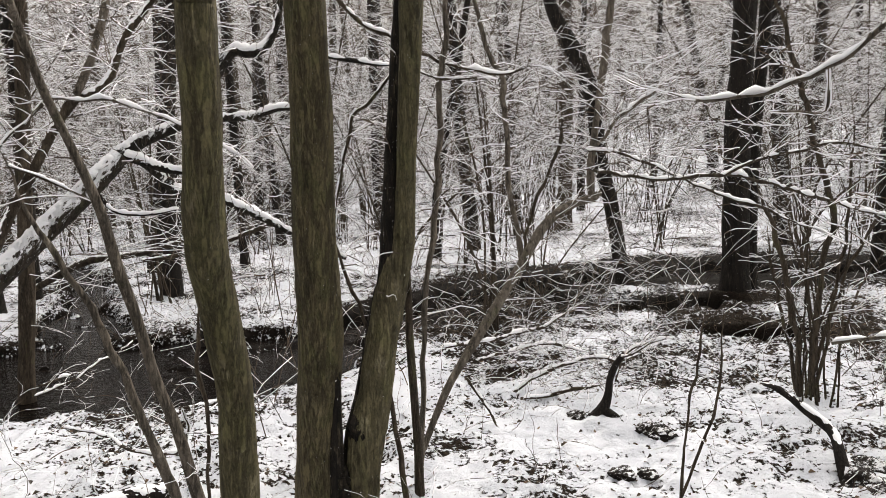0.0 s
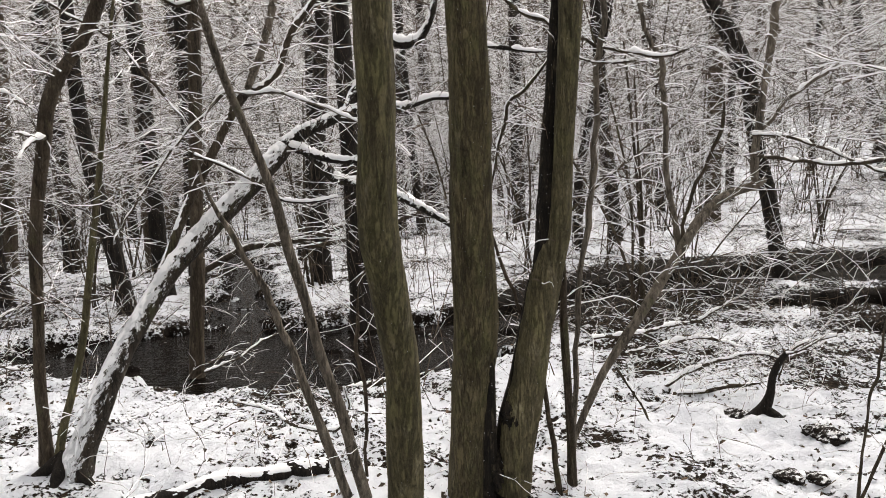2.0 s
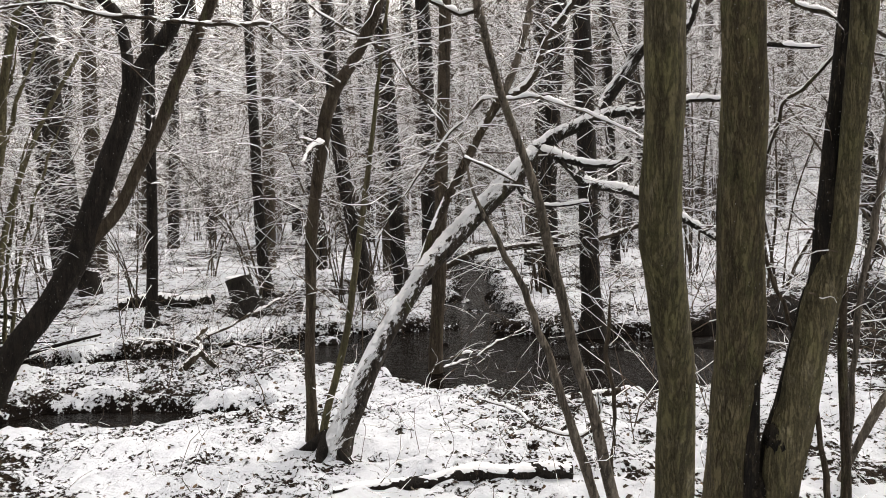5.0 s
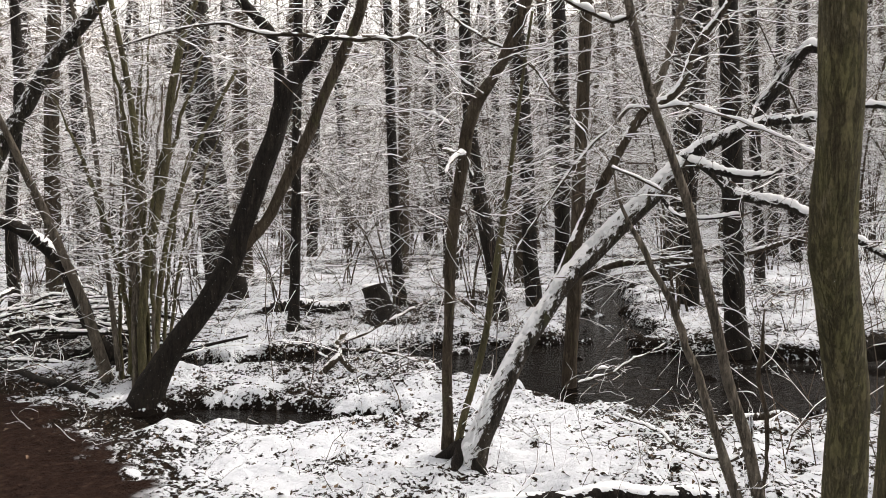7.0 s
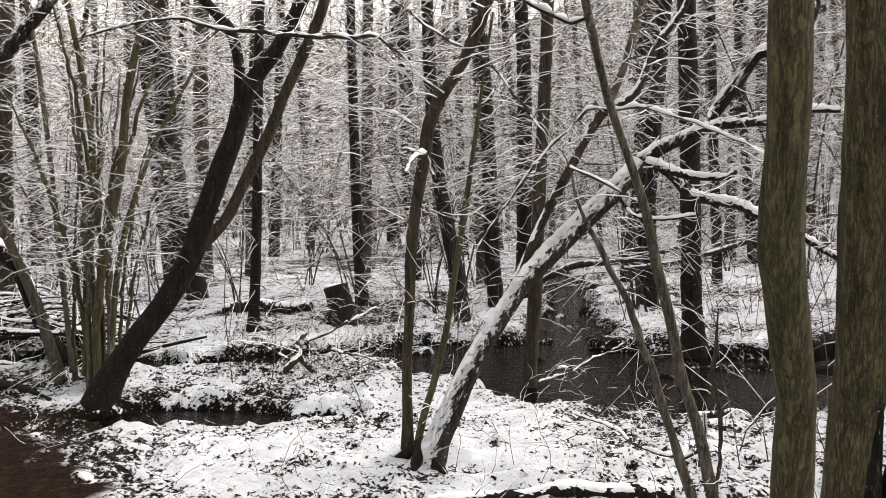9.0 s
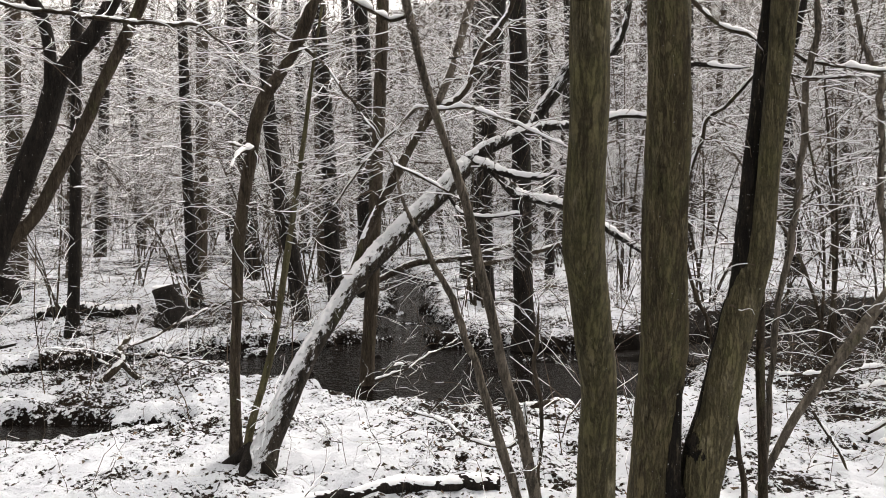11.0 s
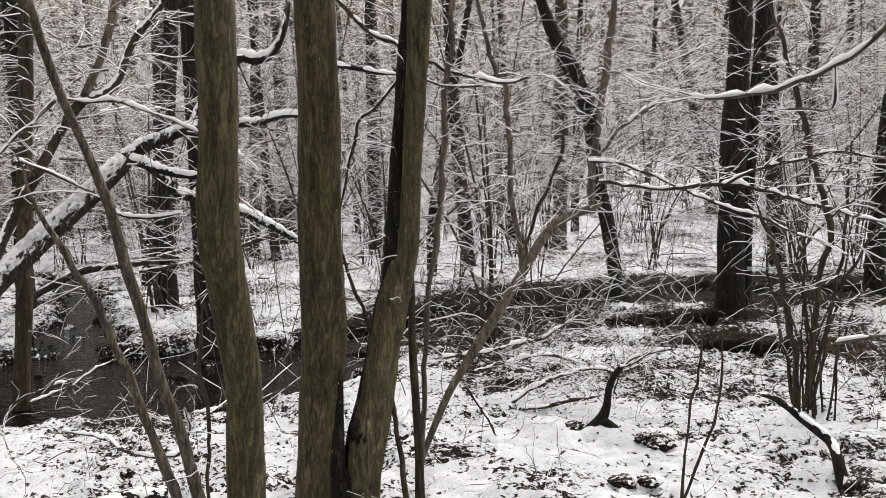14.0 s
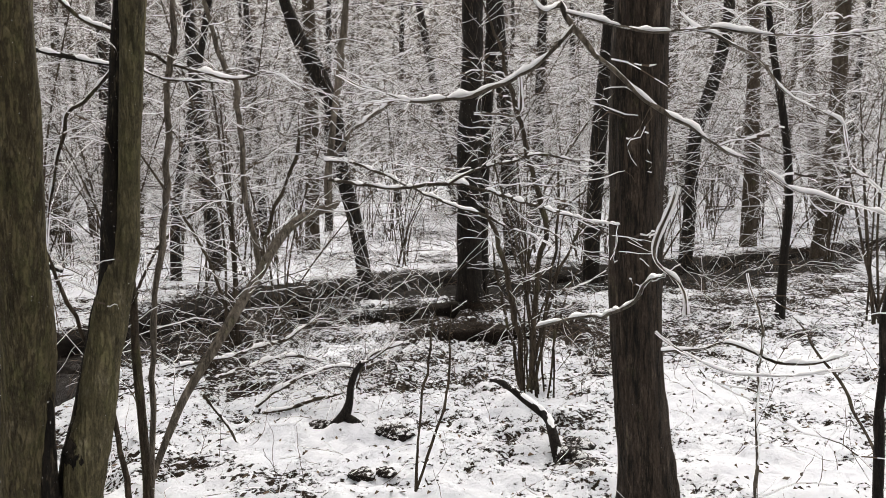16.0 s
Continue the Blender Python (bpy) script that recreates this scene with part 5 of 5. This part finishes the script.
def stump():
    x, y = -7.53, 8.15
    o = Vector((x, y, z_at(x, y)))
    root = thing("tree_stump", o, "sawn tree stump capped with snow", "stump")
    part("trunk", limb_mesh("trunk", [(x + 0.26, y, o.z - 0.1, 0.36), (x + 0.16, y, o.z + 0.06, 0.26), (x + 0.06, y, o.z + 0.24, 0.19), (x, y, o.z + 0.4, 0.17), (x - 0.05, y, o.z + 0.55, 0.18)], M_DARK, o, 0.09), root)
    for a, ln in ((-0.5, 0.5), (0.3, 0.55), (-2.4, 0.4)):
        part("root", limb_mesh("root", [(x + 0.1, y, o.z + 0.22, 0.1), (x + 0.1 + 0.5 * ln * math.cos(a), y + 0.5 * ln * math.sin(a), o.z + 0.1, 0.07), (x + 0.1 + ln * math.cos(a), y + ln * math.sin(a), o.z - 0.06, 0.03)], M_DARK, o, 0.15), root)
    part("snow", limb_mesh("snow", [(x - 0.05, y, o.z + 0.54, 0.16), (x - 0.05, y, o.z + 0.565, 0.17), (x - 0.05, y, o.z + 0.58, 0.12), (x - 0.05, y, o.z + 0.585, 0.02)], M_SNOW, o, 0.05), root, "round cap of snow")


stump()
MOSSY = [(x, y, z_at(x, y) + 0.06, r) for x, y, r in [(-10.1, 8.3, 0.08), (-9.6, 8.55, 0.11), (-9.2, 8.8, 0.11), (-8.8, 8.95, 0.08)]]
tree("fallen_log", "mossy dark log lying near the stump", [("trunk", MOSSY, M_DARK, 0.012)], (), "log", seed=105)


def clod(x, y, r, seed):
    """A mound of dark earth and roots."""
    o = Vector((x, y, z_at(x, y)))
    bm = bmesh.new()
    bmesh.ops.create_icosphere(bm, subdivisions=4, radius=r)
    for v in bm.verts:
        v.co *= 1 + 0.55 * noise.noise(v.co * 6 + Vector((seed, 0, 0))) + 0.25 * noise.noise(v.co * 19 + Vector((0, seed, 0))) + 0.2 * noise.noise(v.co * 48)
        v.co.z *= 0.45
    me = bpy.data.meshes.new("mound")
    bm.to_mesh(me)
    bm.free()
    me.shade_smooth()
    me.materials.append(M_CLOD)
    ob = new("earth_mound", me)
    ob.location = o
    return tagged(ob, "mound of dark earth and roots dusted with snow", "mound", "earth mounds on the bank")


for k, (x, y, r) in enumerate(((1.3, 4.9, 0.12), (0.92, 5.36, 0.1), (2.22, 4.1, 0.13), (2.36, 4.3, 0.1), (2.3, 3.95, 0.09), (1.08, 4.2, 0.06), (0.95, 4.2, 0.07), (-8.0, 7.4, 0.2), (-7.7, 7.45, 0.16), (3.5, 5.9, 0.12), (-0.7, 4.7, 0.08))):
    clod(x, y, r, k)


def brush_pile():
    o = Vector((-9.7, 4.9, z_at(-9.7, 4.9)))
    root = thing("brush_pile", o, "heap of dead branches roofed with snow", "brush pile")
    g = random.Random(6)
    # Dark lump added inside the heap, for the shade in gaps between branches.
    bm = bmesh.new()
    bmesh.ops.create_icosphere(bm, subdivisions=4, radius=1)
    for v in bm.verts:
        v.co *= 1 + 0.25 * noise.noise(v.co * 3) + 0.12 * noise.noise(v.co * 11)
        v.co = Vector((v.co.x * 1.35, v.co.y * 0.55, v.co.z * 0.34))
    me = bpy.data.meshes.new("shade_core")
    bm.to_mesh(me)
    bm.free()
    me.materials.append(M_CLOD)
    part("shade_core", me, root, "dark lump added for the shade between the branches")
    for k in range(150):
        a, ln = g.gauss(0.2, 0.5), g.uniform(0.5, 1.5)
        x, y, z = o.x + g.gauss(0, 0.75), o.y + g.gauss(0, 0.35), o.z + abs(g.gauss(0.22, 0.18))
        r = g.uniform(0.009, 0.026)
        c, s, e = math.cos(a) * ln / 2, math.sin(a) * ln / 2, g.gauss(0, 0.07)
        pts = [(x - c, y - s, max(z - e, o.z), r), (x, y + g.gauss(0, 0.08), z + 0.05, r), (x + c, y + s, max(z + e, o.z), r * 0.6)]
        ob = part("branch", limb_mesh("branch", pts, M_DARK, o, 0.15, k), root)
        if z > o.z + 0.36 or k % 5 == 0:
            part("snow", snow_mesh(pts, o, 0.016, k, 0.3), ob)
    t = Twigs(77)
    for _ in range(150):
        x, y = o.x + g.gauss(0, 1.0), o.y + g.gauss(0, 0.6)
        t.spray((x, y, o.z + abs(g.gauss(0.2, 0.25))), (g.uniform(-1, 1), g.uniform(-0.6, 0.6), g.uniform(-0.1, 0.35)), g.uniform(0.5, 1.2), 0.006, 1, 0.002)
    tagged(part("crown", t.mesh("crown", o), root, "tangle of thin snowy twigs"), kind="stuff")


brush_pile()

# ---- shrubs and trees further off ----
rng = random.Random(12)


def shrub_model(seed, tall=False, far=False):
    g = random.Random(seed)
    root = thing("understorey_shrub", (0, 0, 0), "tall bare shrub, a net of snow-lined twigs" if tall else "bare shrub of fine twigs lined with snow", "shrub", "shrubs under the trees")
    t = Twigs(seed, None if far else False)
    for k in range(6 if tall else 5):
        top = (g.gauss(0, 1.3), g.gauss(0, 1.3), g.uniform(3.2, 6.4)) if tall else (g.gauss(0, 0.8), g.gauss(0, 0.8), g.uniform(1.6, 3.6))
        r = g.uniform(0.008, 0.02)
        pts = [(g.gauss(0, 0.1), g.gauss(0, 0.1), -0.1, r), (top[0] * 0.2, top[1] * 0.2, top[2] * 0.35, r * 0.85), (top[0] * 0.6, top[1] * 0.6, top[2] * 0.7, r * 0.6), (*top, r * 0.3)]
        part("stem", limb_mesh("stem", pts, M_BROWN, Vector(), 0.12, k, 5, 0.3), root)
        if far:
            t.along(pts, 9, 1.6, 0.012, 2, 0.02, 0.2, 1.0, 0.0, 2, 0.0)
            continue
        t.along(pts, 10 if tall else 8, 1.4 if tall else 1.1, 0.0036, 2, 0.0052, 0.2, 1.0, 0.0, 2, 0.0 if tall else 0.1)
    tagged(part("crown", t.mesh("crown"), root, "fine twigs lined with snow"), kind="stuff")
    return root


def tree_model(seed, far=False):
    g = random.Random(seed)
    root = thing("woodland_tree", (0, 0, 0), "tall bare woodland tree with snowy branches", "tree", "trees further into the wood")
    hgt, r, lx, ly = g.uniform(13, 18), g.uniform(0.11, 0.2), g.gauss(0, 0.9), g.gauss(0, 0.9)
    pts = [(0, 0, -0.15, r * 1.35), (0, 0, 0.3, r * 1.05), (lx * 0.15, ly * 0.15, hgt * 0.25, r * 0.9), (lx * 0.5 + g.gauss(0, 0.15), ly * 0.5, hgt * 0.6, r * 0.65), (lx, ly, hgt, r * 0.15)]
    part("trunk", limb_mesh("trunk", pts, M_DARK if seed % 2 else M_BROWN, Vector(), 0.1, seed, 10, 0.5), root)
    t = Twigs(seed, None if far else False)
    if far:
        t.along(pts, 48, 2.4, 0.015, 1, 0.027, 0.3, 3.7 / 4, 0.0, 3, 0.2)
    else:
        t.along(pts, 46, 2.6, 0.0065, 2, 0.011, 0.29, 2.9 / 4, 0.0, 2, 0.2)
    tagged(part("crown", t.mesh("crown"), root, "branches and twigs lined with snow"), kind="stuff")
    return root


def scatter(models, places, small):
    for k, (x, y) in enumerate(places):
        m = pose(x, y, z_at(x, y), rng.gauss(0, 2.5), rng.gauss(0, 2.5), rng.uniform(0, 360)) @ Matrix.Scale(rng.uniform(*small), 4)
        ob = models[k % len(models)]
        if k < len(models):
            ob.matrix_basis = m
        else:
            c = copy_thing(ob, m)
            c.matrix_basis = m


def free(x, y, gap):
    return on_grid(BANK, x, y) > gap


def sector(n, r0, r1, a0, a1, apart, taken):
    out = []
    while len(out) < n:
        a, r = radians(rng.uniform(a0, a1)), math.sqrt(rng.uniform(r0 * r0, r1 * r1))
        x, y = -math.sin(a) * r, math.cos(a) * r
        if free(x, y, 0.3) and all((x - u) ** 2 + (y - v) ** 2 > apart * apart for u, v in taken + out):
            out.append((x, y))
    return out


TRUNKS = [tuple(p[0][:2]) for p in MID + [BIG, FT, POST]]
TREES = sector(34, 15, 34, 4, 75, 1.1, TRUNKS) + sector(12, 17, 30, -52, 4, 2.0, TRUNKS) + sector(9, 9, 25, 100, 260, 2.5, [])
FAR_TREES = sector(34, 34, 60, -55, 78, 1.4, []) + sector(46, 34, 60, 8, 78, 1.0, []) + sector(18, 30, 52, -50, 14, 1.1, TREES)
scatter([tree_model(s) for s in (201, 202, 203, 204, 205)], TREES, (0.8, 1.25))
scatter([tree_model(s, True) for s in (211, 212, 213, 214)], FAR_TREES, (0.8, 1.25))
SHRUBS = [(-8.6, 9.8), (-6.9, 9.6), (-4.3, 11.2), (0.5, 8.4), (1.0, 8.7), (6.2, 9.3), (-9.6, 8.2), (-7.1, 10.6), (-0.9, 12.5), (7.4, 6.6), (4.9, 10.6), (-10.5, 6.9), (0.2, 13.0)]
SHRUBS += sector(16, 12, 24, 6, 72, 0.9, SHRUBS) + sector(8, 12, 24, -50, 6, 1.3, SHRUBS) + sector(12, 24, 45, -52, 75, 1.1, [])
scatter([shrub_model(s) for s in (301, 302, 303, 304, 305, 306)], SHRUBS, (0.75, 1.3))
THICKET = sector(34, 14.5, 30, -52, 8, 1.4, SHRUBS) + sector(22, 12, 30, 8, 74, 1.5, SHRUBS)
scatter([shrub_model(s, True) for s in (311, 312, 313, 314)], THICKET, (0.85, 1.35))
scatter([shrub_model(s, True, True) for s in (321, 322, 323)], sector(70, 30, 62, -54, 20, 1.6, []) + sector(30, 30, 60, 20, 76, 1.6, []), (1.0, 1.9))


def wooded_ridge():
    """The wooded slope that closes the view, further off than single trees can be told apart."""
    m, nt, b = material("far_twigs_and_snow", 0.9)
    b.inputs["Specular IOR Level"].default_value = 0.05
    net = noisy(nt, mapped(nt, (1, 1, 0.8)), 1.1, 10.0, 0.8)
    stem = noisy(nt, mapped(nt, (1, 1, 0.05)), 0.7, 6.0, 0.7)
    col = ramp(nt, net, (0.4, (0.03, 0.026, 0.022)), (0.48, (0.17, 0.152, 0.132)), (0.58, (0.74, 0.73, 0.72)))
    col = blend(nt, ramp(nt, stem, (0.36, GREY(0.8)), (0.43, GREY(0))), col, (0.05, 0.042, 0.036))
    link(nt, col, b.inputs["Base Color"])
    v, f, n, rows = [], [], 160, 12
    for i in range(n + 1):
        a = radians(-75 + 175 * i / n)
        for k in range(rows):
            u = k / (rows - 1)
            r = 108 + 16 * u + 3 * noise.noise(Vector((i * 0.5, k * 0.7, 3)))
            top = 38 - 9 * float(smooth(-0.1, 0.7, math.sin(a))) + 2.5 * noise.noise(Vector((i * 0.13, 0, 0))) + 2.0 * noise.noise(Vector((i * 0.6, 5, 0)))
            v.append((-math.sin(a) * r, math.cos(a) * r, -2 + (top + 2) * u))
    for i in range(n):
        for k in range(rows - 1):
            o = i * rows + k
            f.append((o, o + 1, o + rows + 1, o + rows))
    me = bpy.data.meshes.new("backdrop")
    me.from_pydata(v, [], f)
    me.shade_smooth()
    me.materials.append(m)
    tagged(new("backdrop", me), "distant wooded slope grey with snow", "woodland", kind="structure")


wooded_ridge()


def far_wood():
    """The edge of sight: trunks and boughs past counting."""
    t = Twigs(400, None)
    g = t.rng
    for k in range(300):
        a, r = radians(g.uniform(-55, 12) if k < 90 else g.uniform(5, 76)), g.uniform(50, 100)
        x, y = -math.sin(a) * r, math.cos(a) * r
        z, w, hgt = z_at(x, y), g.uniform(0.1, 0.22), g.uniform(13, 20)
        dx, dy = g.gauss(0, 0.8), g.gauss(0, 0.8)
        t.tube([(x, y, z - 0.2), (x + dx * 0.3, y + dy * 0.3, z + hgt * 0.4), (x + dx, y + dy, z + hgt)], w, w * 0.3, 0)
        for _ in range(28):
            u = g.uniform(0.1, 0.95)
            t.spray((x + dx * u, y + dy * u, z + hgt * u), (g.uniform(-1, 1), g.uniform(-1, 1), g.uniform(0, 0.8)), g.uniform(1.5, 4.0), 0.03, 1, 0.04, 0, 1)
    tagged(new("far_wood", t.mesh("far_wood")), "distant bare woodland grey with snow", "woodland", kind="stuff")


far_wood()

# ---- leaf litter, small twigs and tufts of snow ----


def litter():
    g = random.Random(31)
    v, f = [], []
    while len(f) < 9000:
        x, y = g.uniform(-9, 6.5), 1.9 + 7.5 * g.random() ** 1.3
        c = 0.5 + 0.9 * lattice(np.array([x * 1.1]), np.array([y * 1.1]), 20)[0]
        if g.random() > c or not free(x, y, 0.05) or path_side(np.array(x), np.array(y)) > 0 and g.random() < 0.85:
            continue
        z, s, a = z_at(x, y) + 0.002, g.uniform(0.01, 0.026), g.uniform(0, 6.3)
        ex, ey, n = math.cos(a) * s, math.sin(a) * s, len(v)
        lift, curl = g.uniform(0, 0.018), g.uniform(-0.01, 0.015)
        v += [(x - ex, y - ey, z), (x - ey * 0.55, y + ex * 0.55, z + lift + curl), (x + ex, y + ey, z + lift), (x + ey * 0.55, y - ex * 0.55, z + curl)]
        f += [(n, n + 1, n + 2), (n, n + 2, n + 3)]
    me = bpy.data.meshes.new("leaf_litter")
    me.from_pydata(v, [], f)
    me.materials.append(M_LEAF)
    tagged(new("leaf_litter", me), "dead brown leaves poking through snow", "leaves", kind="stuff")
    t = Twigs(32)
    for _ in range(850):
        x, y = g.uniform(-9, 6.5), g.uniform(2.6, 11)
        if free(x, y, -0.05):
            flat = g.random() < 0.6
            t.spray((x, y, z_at(x, y) - 0.005), (g.uniform(-1, 1), g.uniform(-1, 1), 0.12 if flat else 1.4), g.uniform(0.15, 0.5), 0.0022, 1, 0.0025 if flat else 0.001, 0, 1)
    tagged(new("ground_twigs", t.mesh("ground_twigs")), "small fallen twigs and dry stalks in snow", "twigs", kind="stuff")


litter()


def bramble():
    """Low dark tangles along the wet far bank."""
    t = Twigs(56)
    g = t.rng
    for x0, y0, sx, sy, n in ((0.6, 9.3, 0.7, 0.5, 90), (7.5, 9.2, 1.6, 1.0, 150), (4.8, 12.6, 1.8, 0.6, 90), (10.5, 12.5, 2.0, 1.0, 90), (-5.6, 8.6, 0.8, 0.4, 50), (-0.2, 8.0, 0.9, 0.4, 50), (3.6, 6.4, 0.8, 0.4, 60)):
        for _ in range(n):
            x, y = g.gauss(x0, sx), g.gauss(y0, sy)
            t.spray((x, y, z_at(x, y)), (g.uniform(-1, 1), g.uniform(-1, 1), g.uniform(0.2, 1.1)), g.uniform(0.35, 0.9), 0.0035, 2, 0.002 if g.random() < 0.3 else 0.0, 0.06, 1)
    tagged(new("bramble_tangle", t.mesh("bramble_tangle")), "low dark tangle of brambles flecked with snow", "brambles", kind="stuff")


bramble()


def young_shoots():
    t = Twigs(55, False)
    g = t.rng
    for k in range(1700):
        x, y = (g.uniform(-6.5, 5.5), g.uniform(4.6, 13.5)) if k < 420 else (g.uniform(-24, 20), g.uniform(9.5, 30))
        if -8.7 < x < -6.4 and y < 8.6:
            continue
        if k >= 420 and free(x, y, 0.0):
            low = g.random() < 0.6
            t.spray((x, y, z_at(x, y) - 0.02), (g.uniform(-1, 1), g.uniform(-1, 1), 0.2) if low else (g.gauss(0, 0.25), g.gauss(0, 0.25), 1), g.uniform(0.4, 1.5), g.uniform(0.004, 0.009), 1, 0.003, 0.01, 2, 0.25)
            continue
        if not free(x, y, 0.08) or (x > 0 and y < 6.5) or g.random() > 0.35 + lattice(np.array([x * 0.9]), np.array([y * 0.9]), 30)[0] * 1.6:
            continue
        t.spray((x, y, z_at(x, y) - 0.02), (g.gauss(0, 0.12), g.gauss(0, 0.12), 1), g.uniform(0.5, 1.7), g.uniform(0.003, 0.006), 1, 0.005, 0, 2, 0.12)
    tagged(new("young_shoots", t.mesh("young_shoots")), "thin upright young shoots on the snowy banks", "shoots", kind="stuff")


young_shoots()
